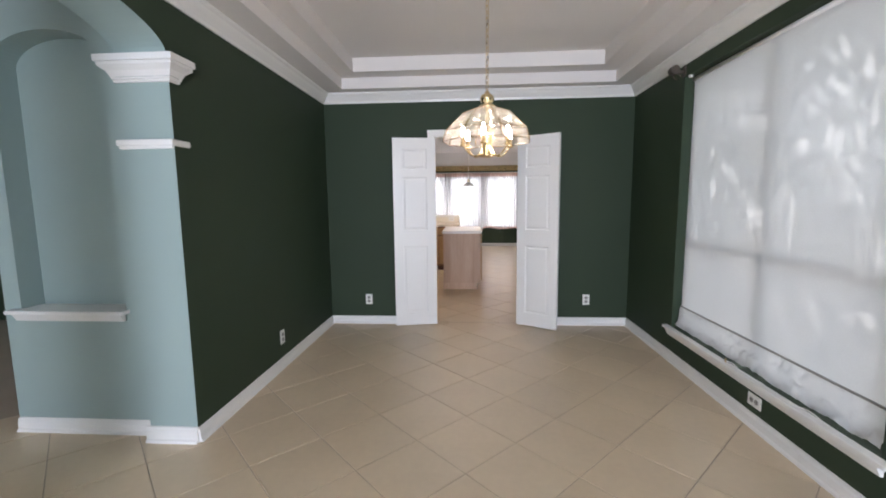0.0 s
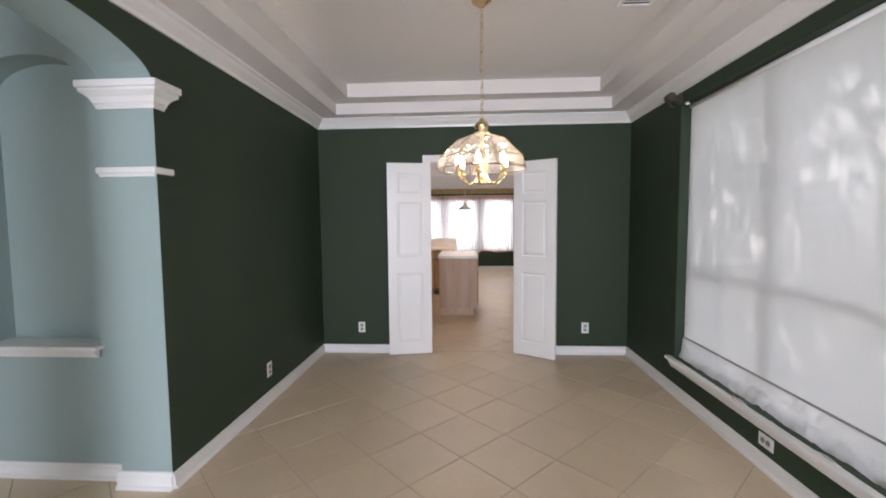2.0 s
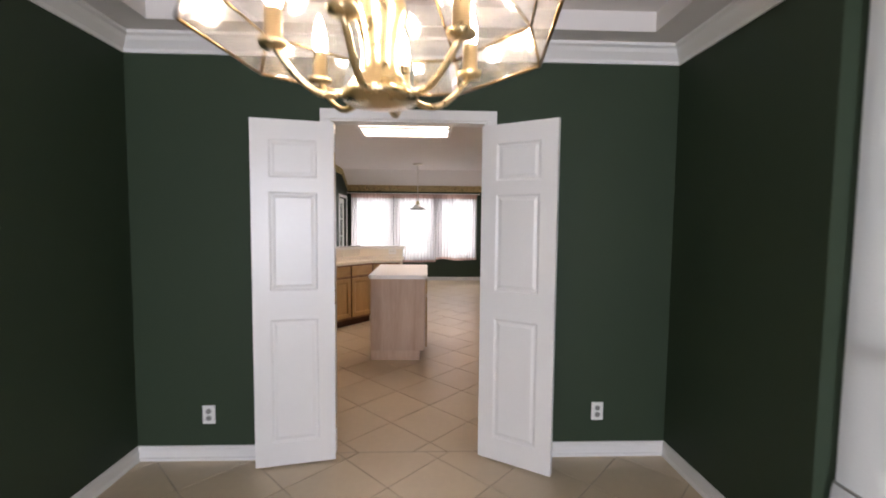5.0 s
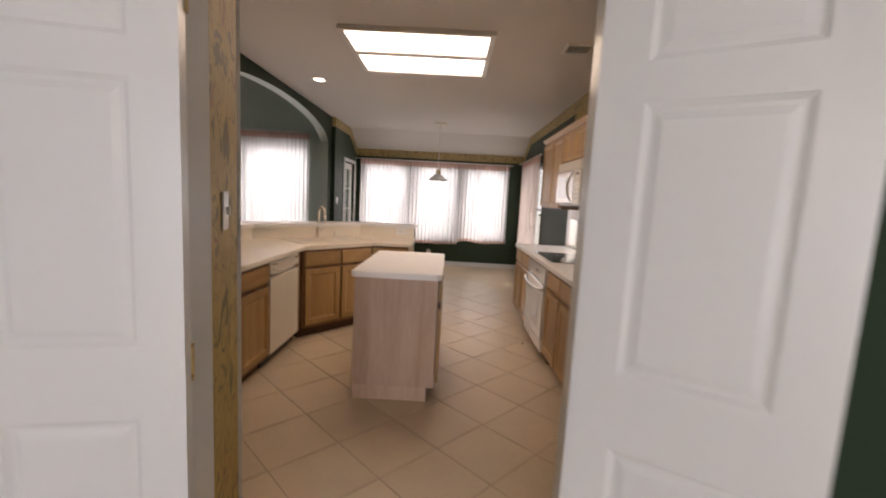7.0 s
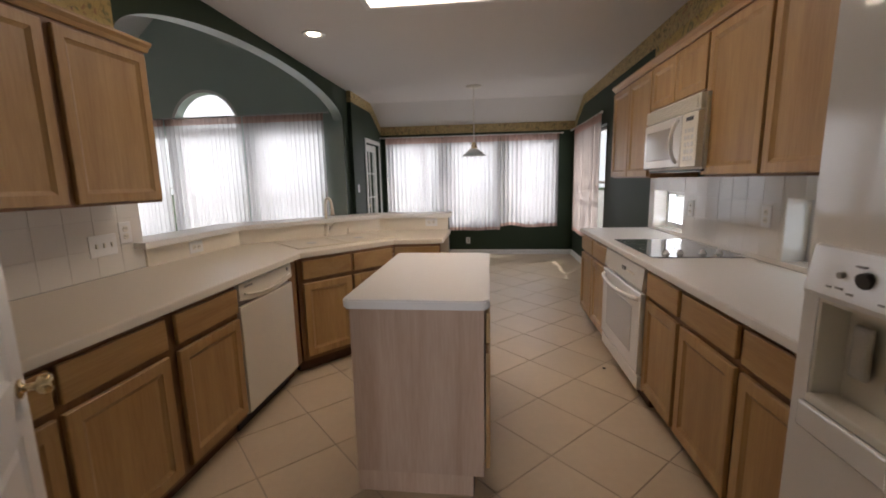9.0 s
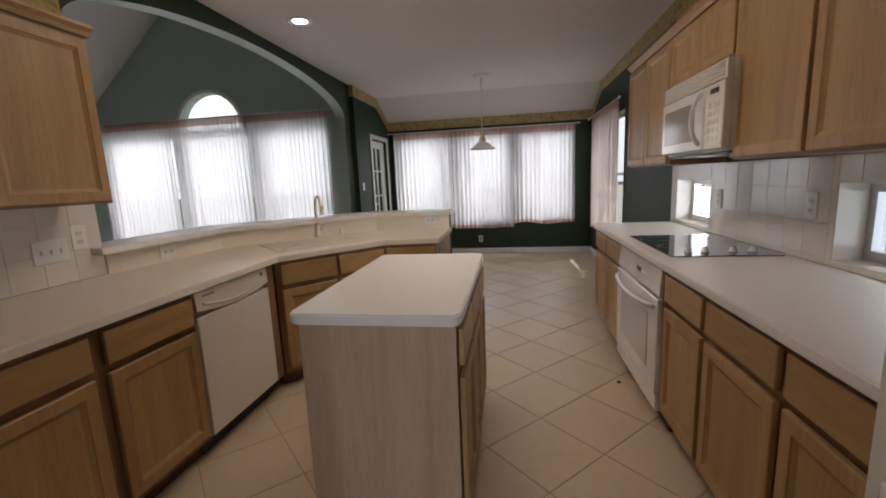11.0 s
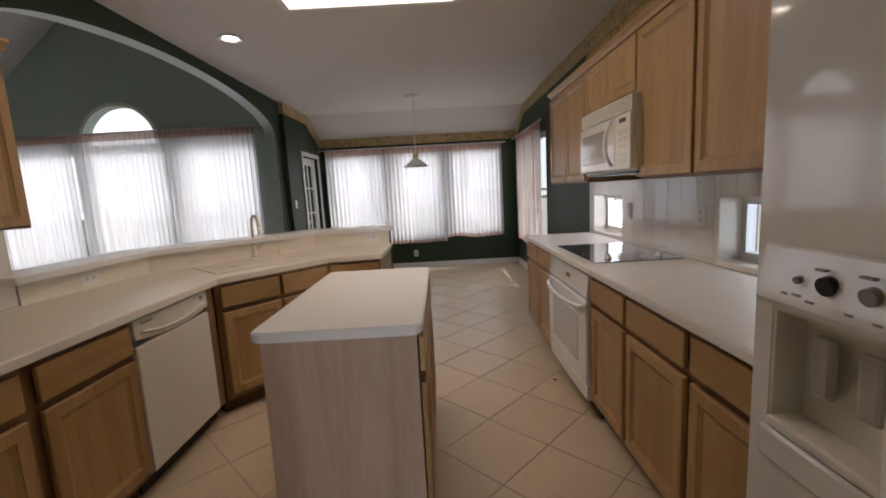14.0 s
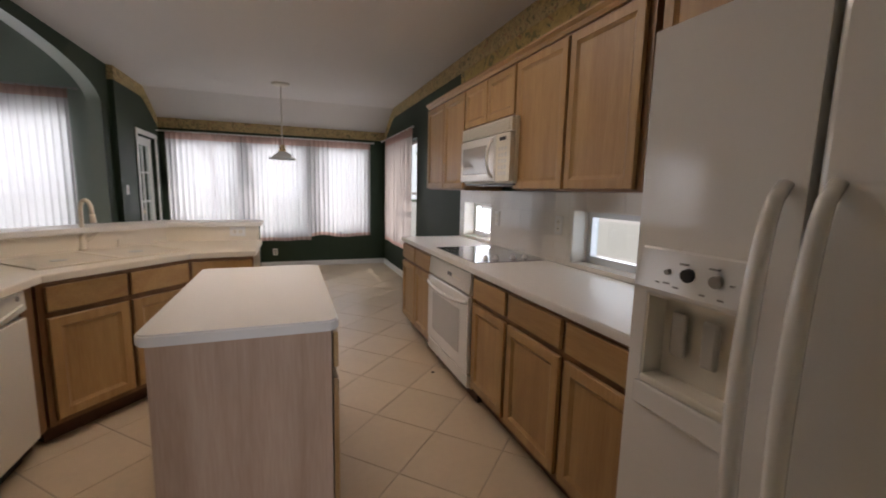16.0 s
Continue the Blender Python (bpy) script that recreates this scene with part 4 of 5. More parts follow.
# ---- cooktop ----
ct = thing("cooktop", (2.08, 7.88, 0.912), "black glass cooktop with four white knobs", "cooktop")
part("glass", box(1.825, 2.35, 7.49, 8.25, 0.9125, 0.9175, 0.002), BLACKGLASS, ct)
for x, y, r in ((1.94, 8.08, 0.09), (2.18, 8.08, 0.075), (1.94, 7.80, 0.075), (2.18, 7.80, 0.09)):
    b = bmesh.new()
    o, i = [[b.verts.new((x + q * math.cos(a), y + q * math.sin(a), 0.9182)) for a in (2 * math.pi * k / 40 for k in range(40))] for q in (r, r - 0.003)]
    for k in range(40):
        b.faces.new((o[k], o[(k + 1) % 40], i[(k + 1) % 40], i[k]))
    part("burner_ring", b, GREY, ct, "thin grey burner ring")
for x in (1.95, 2.03, 2.163, 2.257):
    part("knob", lathe([(0.024, 0), (0.022, 0.006), (0.014, 0.01), (0.013, 0.024), (0.010, 0.027), (0.001, 0.027)], (x, 7.60, 0.9175), 18), ENAMEL, ct, "white control knob")

# ---- microwave ----
mw = thing("microwave", (2.16, 7.69, 1.43), "white over-range microwave with top vent grille", "microwave")
part("body", box(1.985, 2.36, 7.305, 8.075, 1.435, 1.838, 0.005), BISQUE, mw)
md = part("door", box(1.945, 1.983, 7.50, 8.072, 1.445, 1.745, 0.010), ENAMEL, mw)
part("window", box(1.9415, 1.947, 7.60, 8.02, 1.50, 1.69, 0.003), mat("microwave_window_glass", (0.36, 0.34, 0.31), 0.1, var=0.1, coat=0.6), md, "grey mesh window")
part("handle", tube([(1.945 - 0.042 * math.sin(math.pi * k / 14) ** 0.6, 7.535, 1.475 + 0.245 * k / 14) for k in range(15)], 0.011, 12), ENAMEL, md, "bowed white handle")
mp_ = part("control_panel", box(1.947, 1.983, 7.308, 7.495, 1.445, 1.745, 0.006), BISQUE, mw)
part("display", box(1.944, 1.949, 7.36, 7.44, 1.70, 1.722, 0.001), DARK, mp_)
for r in range(5):
    for c in range(3):
        part("key", box(1.9445, 1.949, 7.345 + c * 0.04, 7.373 + c * 0.04, 1.485 + r * 0.038, 1.508 + r * 0.038, 0.002), ENAMEL, mp_)
gr = part("vent_grille", box(1.955, 1.983, 7.308, 8.072, 1.752, 1.836, 0.004), BISQUE, mw)
for k in range(5):
    part("slat", box(1.945, 1.957, 7.33, 8.05, 1.762 + k * 0.014, 1.769 + k * 0.014, 0.002), BISQUE, gr)
part("underside", box(1.99, 2.37, 7.32, 8.06, 1.422, 1.434), DARK, mw)
mw.matrix_basis = Matrix.Translation((0.018, 0.045, -0.005)) @ mw.matrix_basis

# ---- dishwasher ----
dw = thing("dishwasher", (-0.55, 7.32, 0), "white dishwasher with a curved handle recess", "dishwasher")
part("body", box(-1.1, FX - 0.005, 7.015, 7.62, 0.1, 0.868), GREY, dw)
part("toe_kick", box(-1.05, FX - 0.06, 7.015, 7.62, 0, 0.1), DARK, dw)
dd = part("door", box(FX - 0.004, FX + 0.022, 7.02, 7.617, 0.115, 0.735, 0.006), BISQUE, dw)
b = bmesh.new()
for k in range(20):
    ya, yb = (7.02 + 0.597 * (k + q) / 20 for q in (0, 1))
    za, zb = (0.742 + 0.03 * (1 - math.sin(math.pi * (k + q) / 20)) for q in (0, 1))
    for v in ((FX + 0.024, FX - 0.004),):
        f = [b.verts.new(p) for p in ((v[0], ya, za), (v[0], yb, zb), (v[0] - 0.004, yb, 0.862), (v[0] - 0.004, ya, 0.862))]
        g = [b.verts.new((v[1], p.co.y, p.co.z)) for p in f]
        b.faces.new(f)
        for i in range(4):
            b.faces.new((f[i], f[(i + 1) % 4], g[(i + 1) % 4], g[i]))
bmesh.ops.remove_doubles(b, verts=b.verts[:], dist=0.0004)
cpd = part("control_panel", b, BISQUE, dw)
part("handle_lip", tube([(FX + 0.026, 7.06 + 0.52 * k / 14, 0.80 - 0.035 * math.sin(math.pi * k / 14)) for k in range(15)], 0.007, 10), BISQUE, cpd)
part("maker_plate", box(FX + 0.019, FX + 0.0235, 7.07, 7.15, 0.832, 0.842, 0.001), GREY, cpd, "small grey nameplate")
part("dial", cyl((FX + 0.018, 7.56, 0.835), (FX + 0.026, 7.56, 0.835), 0.012), GREY, cpd)
dw.matrix_basis = Matrix.Translation((0, -0.06, 0)) @ dw.matrix_basis

# ---- sink and faucet ----
SM = pose(-0.44, 8.30, 0.912, 0, 0, 47)
sk = thing("kitchen_sink", SM.translation, "cream double-bowl sink set in the corner worktop", "sink")
b = bmesh.new()
for q in ((-0.43, 0.43, -0.255, -0.235), (-0.43, 0.43, 0.235, 0.255), (-0.43, -0.41, -0.235, 0.235), (0.41, 0.43, -0.235, 0.235), (-0.02, 0.02, -0.235, 0.235)):
    box(*q, 0.0, 0.010, 0.003, b)
b.transform(SM)
part("rim", b, CREAM, sk)
for u0, u1 in ((-0.41, -0.02), (0.02, 0.41)):
    b = bmesh.new()
    o = [[b.verts.new((u, v, z)) for u, v in ((u0 + i, -0.235 + i), (u1 - i, -0.235 + i), (u1 - i, 0.235 - i), (u0 + i, 0.235 - i))] for z, i in ((0.006, 0), (0.001, 0.05))]
    for i in range(4):
        b.faces.new((o[0][i], o[0][(i + 1) % 4], o[1][(i + 1) % 4], o[1][i]))
    b.faces.new(o[1])
    b.transform(SM)
    bowl = part("bowl", b, mat("cream_bowl", (0.70, 0.63, 0.51), 0.3, var=0.04), sk)
    b = cyl(((u0 + u1) / 2, 0, 0.001), ((u0 + u1) / 2, 0, 0.004), 0.04)
    b.transform(SM)
    part("drain", b, STEEL, bowl, "steel drain")
fc = thing("faucet", (-0.635, 8.60, 0.912), "cream gooseneck faucet with a side lever", "faucet")
FM = pose(-0.635, 8.60, 0.912, 0, 0, 47)
b = lathe([(0.03, 0), (0.03, 0.012), (0.022, 0.02), (0.021, 0.09), (0.016, 0.10), (0.001, 0.10)], (0, 0, 0), 20)
b.transform(FM)
part("base", b, CREAM, fc)
pts = [(0, 0, 0.09), (0, 0, 0.22)] + [(0, -0.065 + 0.065 * math.cos(a), 0.27 + 0.075 * math.sin(a)) for a in (radians(15 * k) for k in range(0, 12))] + [(0, -0.134, 0.23)]
b = tube(pts, 0.0135, 12)
b.transform(FM)
part("spout", b, CREAM, fc)
b = cyl((0, -0.134, 0.255), (0, -0.138, 0.195), 0.016, 0.019)
b.transform(FM)
part("spray_head", b, CREAM, fc)
b = tube([(0.02, 0, 0.06), (0.05, 0, 0.075), (0.095, -0.01, 0.12)], [0.011, 0.009, 0.007], 10)
b.transform(FM)
part("lever", b, CREAM, fc)
sp = thing("soap_dispenser", (-0.47, 8.72, 0.912), "small cream soap pump beside the faucet", "dispenser")
part("pump", lathe([(0.018, 0), (0.018, 0.01), (0.012, 0.016), (0.011, 0.05), (0.014, 0.055), (0.001, 0.06)], (-0.47, 8.72, 0.912), 16), CREAM, sp)

# ---- ceiling fixtures ----
fl = thing("fluorescent_ceiling_light", (0.55, 7.71, KC), "twin-panel fluorescent ceiling light in a white frame", "ceiling light")
b = bmesh.new()
for q in ((-0.07, 1.17, 7.16, 7.205), (-0.07, 1.17, 8.225, 8.27), (-0.07, -0.025, 7.205, 8.225), (1.125, 1.17, 7.205, 8.225), (-0.025, 1.125, 7.655, 7.75)):
    box(*q, KC - 0.035, KC, 0.004, b)
part("frame", b, WHITE, fl)
for y0, y1 in ((7.205, 7.655), (7.75, 8.225)):
    part("diffuser", box(-0.025, 1.125, y0, y1, KC - 0.012, KC - 0.004), DIFFUSER, fl, "glowing white diffuser panel")
cn = thing("recessed_light", (-0.71, 8.78, KC), "small recessed downlight with a white trim ring", "ceiling light")
part("trim_ring", lathe([(0.105, 0), (0.105, -0.006), (0.085, -0.010), (0.072, -0.004), (0.06, -0.001)], (-0.71, 8.78, KC - 0.0005), 36), WHITE, cn)
part("bulb", lathe([(0.058, 0), (0.055, -0.004), (0.035, -0.008), (0.001, -0.009)], (-0.71, 8.78, KC - 0.001), 30), CANBULB, cn, "glowing reflector bulb")
def ceiling_vent(x0, y0, w, h, z):
    t = thing("ceiling_vent", (x0 + w / 2, y0 + h / 2, z), "white louvred air vent in the ceiling", "vent")
    b = bmesh.new()
    o = [[b.verts.new((x, y, zz)) for x, y in ((x0 + i, y0 + i), (x0 + w - i, y0 + i), (x0 + w - i, y0 + h - i), (x0 + i, y0 + h - i))] for i, zz in ((0, z - 0.001), (0.004, z - 0.012), (0.022, z - 0.014), (0.025, z - 0.002))]
    for p, q in zip(o, o[1:] + o[:1]):
        for i in range(4):
            b.faces.new((p[i], p[(i + 1) % 4], q[(i + 1) % 4], q[i]))
    part("frame", b, WHITE, t)
    part("backing", box(x0 + 0.025, x0 + w - 0.025, y0 + 0.025, y0 + h - 0.025, z - 0.004, z - 0.001), DARK, t)
    n = int((h - 0.05) / 0.028)
    for k in range(n):
        b = box(x0 + 0.025, x0 + w - 0.025, -0.014, 0.014, -0.001, 0.001)
        b.transform(pose(0, y0 + 0.04 + 0.028 * k, z - 0.01, 14, 0, 0))
        part("slat", b, WHITE, t)
    return t


ceiling_vent(1.76, 7.32, 0.23, 0.23, KC)
ceiling_vent(1.63, 2.72, 0.21, 0.30, 2.767)

pn = thing("pendant_lamp", (0.64, 11.17, KC), "frosted glass cone pendant lamp on a brass stem", "pendant lamp")
part("canopy", lathe([(0.001, -0.03), (0.085, -0.03), (0.11, -0.012), (0.112, 0)], (0.64, 11.17, KC), 30), BISQUE, pn)
part("stem", cyl((0.64, 11.17, 1.93), (0.64, 11.17, KC - 0.03), 0.007, seg=10), BISQUE, pn)
part("holder", lathe([(0.008, 0.09), (0.03, 0.085), (0.036, 0.05), (0.05, 0.0), (0.001, 0.0)], (0.64, 11.17, 1.85), 20), BRASS, pn)
b = bmesh.new()
lathe([(0.055, 0.10), (0.07, 0.09), (0.125, 0.04), (0.185, 0.0), (0.181, 0.0), (0.12, 0.038), (0.066, 0.086), (0.052, 0.096)], (0.64, 11.17, 1.745), 36, b)
part("shade", b, FROST, pn, "frosted ribbed glass shade")

# ---- chandelier ----
CX, CY = 0.786, 2.89
ch = thing("chandelier", (CX, CY, 2.767), "brass chandelier with six candle bulbs under a glass dome", "chandelier")
part("canopy", lathe([(0.001, -0.035), (0.03, -0.033), (0.058, -0.012), (0.062, 0)], (CX, CY, 2.767), 28), BRASS, ch)
for k in range(19):
    b = bmesh.new()
    zc = 2.725 - 0.035 * k
    tube([(0.010 * math.cos(a), 0, 0.024 * math.sin(a)) for a in (2 * math.pi * i / 12 for i in range(13))], 0.0022, 6, b)
    b.transform(pose(CX, CY, zc, 0, 0, 45 if k % 2 else -45))
    part("chain_link", b, BRASS, ch)
part("ball", lathe([(0.001, 0.065), (0.012, 0.06), (0.016, 0.045), (0.04, 0.03), (0.046, 0.012), (0.04, -0.008), (0.022, -0.02), (0.05, -0.03), (0.052, -0.036), (0.001, -0.036)], (CX, CY, 2.005), 28), BRASS, ch)
prof = [(0.05, 1.968), (0.155, 1.928), (0.268, 1.818), (0.288, 1.752)]
ang = [radians(45 * k + 14.5) for k in range(8)]
pt = lambda r, z, a: Vector((CX + r * math.cos(a), CY + r * math.sin(a), z))
for k in range(8):
    a, c = ang[k], ang[(k + 1) % 8]
    for (r0, z0), (r1, z1) in zip(prof, prof[1:]):
        b = bmesh.new()
        corner = [pt(r0, z0, a), pt(r0, z0, c), pt(r1, z1, c), pt(r1, z1, a)]
        nn = (corner[1] - corner[0]).cross(corner[3] - corner[0]).normalized() * 0.002
        ins = [p + (sum(corner, Vector()) / 4 - p) * 0.14 for p in corner]
        u = [[b.verts.new(p + s * nn) for p in q] for q, s in ((corner, 0.3), (ins, 1), (corner, -0.3), (ins, -1))]
        for i in range(4):
            j = (i + 1) % 4
            b.faces.new((u[0][i], u[0][j], u[1][j], u[1][i]))
            b.faces.new((u[2][i], u[3][i], u[3][j], u[2][j]))
        b.faces.new(u[1])
        b.faces.new(u[3][::-1])
        part("glass_panel", b, LAMPGLASS, ch)
    b = bmesh.new()
    for (r0, z0), (r1, z1) in zip(prof, prof[1:]):
        cyl(pt(r0, z0, a), pt(r1, z1, a), 0.003, seg=6, bm=b)
    part("rib", b, ANTIQUE, ch)
    b = bmesh.new()
    for r, z in prof[2:]:
        cyl(pt(r, z, a), pt(r, z, c), 0.003, seg=6, bm=b)
    part("rim", b, ANTIQUE, ch)
part("column", lathe([(0.001, 0.30), (0.010, 0.30), (0.008, 0.25), (0.013, 0.235), (0.008, 0.22), (0.011, 0.185), (0.03, 0.172), (0.041, 0.15), (0.043, 0.13), (0.034, 0.10), (0.030, 0.07), (0.034, 0.04), (0.056, 0.012), (0.062, 0.004), (0.06, -0.004), (0.02, -0.012), (0.001, -0.014)], (CX, CY, 1.665), 28), BRASS, ch)
for k in range(6):
    a = radians(60 * k + 20)
    arm = tube([pt(0.03 + 0.13 * f, 1.69 - 0.035 * math.sin(math.pi * f) + 0.035 * f * f, a) for f in (i / 12 for i in range(13))], 0.0055, 8)
    am = part("arm", arm, BRASS, ch)
    e = pt(0.16, 1.722, a)
    part("candle_cup", lathe([(0.006, -0.004), (0.02, 0.0), (0.022, 0.008), (0.013, 0.012), (0.0125, 0.055), (0.001, 0.055)], e, 14), BRASS, am)
    part("bulb", lathe([(0.001, 0.05), (0.008, 0.052), (0.0125, 0.068), (0.012, 0.084), (0.007, 0.107), (0.0018, 0.122), (0.0005, 0.123)], e, 14), BULB, am, "glowing candle bulb")

# ---- curtains ----
def curtain(name, p, q, z0, z1, label, seed, folds=0.075, deep=0.022, heading=0.09, lift=0.0, cloth=None):
    """A gathered sheer from p to q, hung from a rod; the heading is doubled cloth."""
    p, q = Vector((*p, 0)), Vector((*q, 0))
    d = (q - p).normalized()
    n = Vector((-d.y, d.x, 0))
    L = (q - p).length
    t = thing(name, ((p + q) / 2)[:2] + (z1,), label, "curtain")
    nu = int(L / 0.0052)
    for nm, a, c, mtl in (("hem", z0, z0 + 0.055, SHEER_TOP), ("cloth", z0 + 0.055, z1 - heading, cloth or SHEER), ("heading", z1 - heading, z1 + 0.025, SHEER_TOP)):
        b = bmesh.new()
        rows = []
        nz = {"cloth": 10, "heading": 3, "hem": 1}[nm]
        for j in range(nz + 1):
            f = j / nz
            row = []
            for i in range(nu + 1):
                u = L * i / nu
                w = u + 0.03 * noise.noise((u * 2.2, seed, 0)) + 0.012 * noise.noise((u * 5, seed, f * 0.15))
                amp = deep * (0.55 + 0.6 * abs(noise.noise((u * 1.7, seed + 5, f * 0.3))))
                off = amp * math.sin(2 * math.pi * w / folds) + 0.4 * amp * math.sin(2 * math.pi * w / (folds * 2.7) + seed)
                z = a + (c - a) * f
                if nm == "hem" or (nm == "cloth" and j == 0):
                    z += lift * noise.noise((u * 2.5, seed, 9))
                v = p + d * (u + amp * 0.55 * math.sin(4 * math.pi * w / folds + 0.8)) + n * off
                row.append(b.verts.new((v.x, v.y, z)))
            rows.append(row)
        for r0, r1 in zip(rows, rows[1:]):
            for i in range(nu):
                b.faces.new((r0[i], r0[i + 1], r1[i + 1], r1[i])).smooth = True
        part(nm, b, mtl, t, {"heading": "dense gathered heading", "hem": "doubled hem"}.get(nm, ""))
    return t


def rod(p, q, r, material, label):
    t = thing("curtain_rod", p, label, "curtain rod")
    p, q = Vector(p), Vector(q)
    part("bar", cyl(p, q, r, seg=12), material, t)
    d = (q - p).normalized()
    for e, s in ((p, -1), (q, 1)):
        part("finial", cyl(e, e + d * s * 0.025, r * 1.7, r * 1.2, 12), material, t)
    return t


sheer_label = "white sheer gathered curtain hanging over the window"
curtain("sheer_curtain", (-1.06, 12.68), (0.0, 12.68), 0.50, 2.165, sheer_label, 1, lift=0.04)
curtain("sheer_curtain", (0.0, 12.68), (1.06, 12.68), 0.47, 2.165, sheer_label, 2, lift=0.05)
curtain("sheer_curtain", (1.06, 12.68), (2.10, 12.68), 0.53, 2.165, sheer_label, 3, lift=0.04)
curtain("sheer_curtain", (2.30, 10.68), (2.30, 12.36), 0.50, 2.20, "pinkish sheer curtain over the side window, darkened for slanting light", 4, lift=0.03, cloth=SHEER_SIDE)
for k, (a, c) in enumerate(((-5.78, -4.36), (-4.36, -3.02), (-3.02, -1.68))):
    curtain("sheer_curtain", (a, 11.34), (c, 11.34), 0.2, 2.44, sheer_label, 6 + k)
rod((-1.14, 12.68, 2.19), (2.14, 12.68, 2.19), 0.011, WHITE, "slim white curtain rod over the nook windows")
rod((2.30, 10.66, 2.225), (2.30, 12.66, 2.225), 0.011, WHITE, "slim white curtain rod over the side window")
rod((-5.82, 11.34, 2.465), (-1.62, 11.34, 2.465), 0.012, STEEL, "slim metal curtain rod over the living room windows")

# ---- windows ----
def window_x(name, x0, x1, y, z0, z1, bars=1, cols=0, material=WHITE, pane=None):
    """A sash window in a wall that runs along x."""
    b = bmesh.new()
    w = 0.045
    for q in ((x0, x0 + w, z0, z1), (x1 - w, x1, z0, z1), (x0 + w, x1 - w, z0, z0 + w), (x0 + w, x1 - w, z1 - w, z1)):
        box(q[0], q[1], y, y + 0.05, q[2], q[3], bm=b)
    zs = [z0 + w + (z1 - z0 - 2 * w) * k / (bars + 1) for k in range(bars + 2)]
    xs = [x0 + w + (x1 - x0 - 2 * w) * k / (cols + 1) for k in range(cols + 2)]
    for z in zs[1:-1]:
        box(x0 + w, x1 - w, y + 0.005, y + 0.045, z - 0.018, z + 0.018, bm=b)
    for x in xs[1:-1]:
        box(x - 0.01, x + 0.01, y + 0.008, y + 0.042, z0 + w, z1 - w, bm=b)
    o = setting(name, b, material, "white framed sash window", "window")
    for a, c in zip(zs, zs[1:]):
        for e, f in zip(xs, xs[1:]):
            g = part("pane", box(e + 0.011, f - 0.011, y + 0.023, y + 0.027, a + 0.019, c - 0.019), pane or GLASS, o)
            g.visible_shadow = False
    return o


for k, (x0, x1, z0, z1) in enumerate(far):
    window_x("window_%d" % (k + 2), x0, x1, YN + 0.09, z0, z1)
for k, (x0, x1) in enumerate(((-5.72, -4.43), (-4.27, -3.10), (-2.94, -1.75))):
    window_x("window_%d" % (k + 5), x0, x1, 11.53, 0.5, 2.22)


def window_y(name, y0, y1, x, z0, z1, cols=0, bars=1, material=WHITE, pane=None):
    o = window_x(name, y0, y1, 0, z0, z1, bars, cols, material, pane)
    o.matrix_basis = Matrix(((0, 1, 0, x), (1, 0, 0, 0), (0, 0, 1, 0), (0, 0, 0, 1)))
    return o


window_y("window_8", SIDE[0], SIDE[1], XR + 0.1, SIDE[2], SIDE[3], 1)
window_y("window_9", 6.3, 7.25, XR + 0.11, 0.94, 1.275, 1, 0, STEEL)
window_y("window_10", 8.39, 8.99, XR + 0.11, 0.94, 1.275, 0, 0, pane=FROST)

# half-round window over the living room curtains
hw = bmesh.new()
arcs = [[hw.verts.new((HX + r * math.cos(a), y, HZ + r * math.sin(a))) for a in (math.pi * k / 32 for k in range(33))] for r, y in ((HR, 11.44), (HR + 0.05, 11.44), (HR + 0.05, 11.452), (HR, 11.452))]
for a, c in ((0, 1), (1, 2), (2, 3), (3, 0)):
    for k in range(32):
        hw.faces.new((arcs[a][k], arcs[a][k + 1], arcs[c][k + 1], arcs[c][k]))
h_ob = setting("window_11", hw, WHITE, "white trimmed half-round window", "window")

# glazed garden door in the nook
gd = thing("garden_door", (-1.2, 12.16, 0), "white glazed door with small panes, closed", "door")
b = bmesh.new()
gx0, gx1 = -1.245, -1.205
zs = [0.30, 0.72, 1.13, 1.54, 1.92]
ys = [11.90, 12.16, 12.42]
box(gx0, gx1, 11.78, 11.90, 0.01, 2.03, bm=b)
box(gx0, gx1, 12.42, 12.54, 0.01, 2.03, bm=b)
box(gx0, gx1, 11.90, 12.42, 0.01, 0.30, bm=b)
box(gx0, gx1, 11.90, 12.42, 1.92, 2.03, bm=b)
for z in zs[1:-1]:
    box(gx0 + 0.008, gx1 - 0.008, 11.90, 12.42, z - 0.011, z + 0.011, bm=b)
box(gx0 + 0.008, gx1 - 0.008, 12.149, 12.171, 0.30, 1.92, bm=b)
leaf = part("leaf", b, WHITE, gd)
for a, c in zip(zs, zs[1:]):
    for e, f in zip(ys, ys[1:]):
        g = part("pane", box(-1.227, -1.223, e + 0.011, f - 0.011, a + 0.011, c - 0.011), GLASS, leaf)
        g.visible_shadow = False
b = lathe([(0.001, 0), (0.024, 0.002), (0.01, 0.012), (0.01, 0.03), (0.026, 0.045), (0.02, 0.06), (0.001, 0.064)], (0, 0, 0), 18)
b.transform(pose(-1.205, 11.84, 1.0, 0, 90, 0))
part("knob", b, BRASS, gd, "round brass knob")
b = bmesh.new()
for y0, y1, z0, z1 in ((11.70, 11.765, 0, 2.045), (12.555, 12.62, 0, 2.045), (11.70, 12.62, 2.045, 2.11)):
    box(-1.157, -1.142, y0, y1, z0, z1, 0.003, b)
setting("trim_garden_door", b, WHITE, "white door casing", "trim")

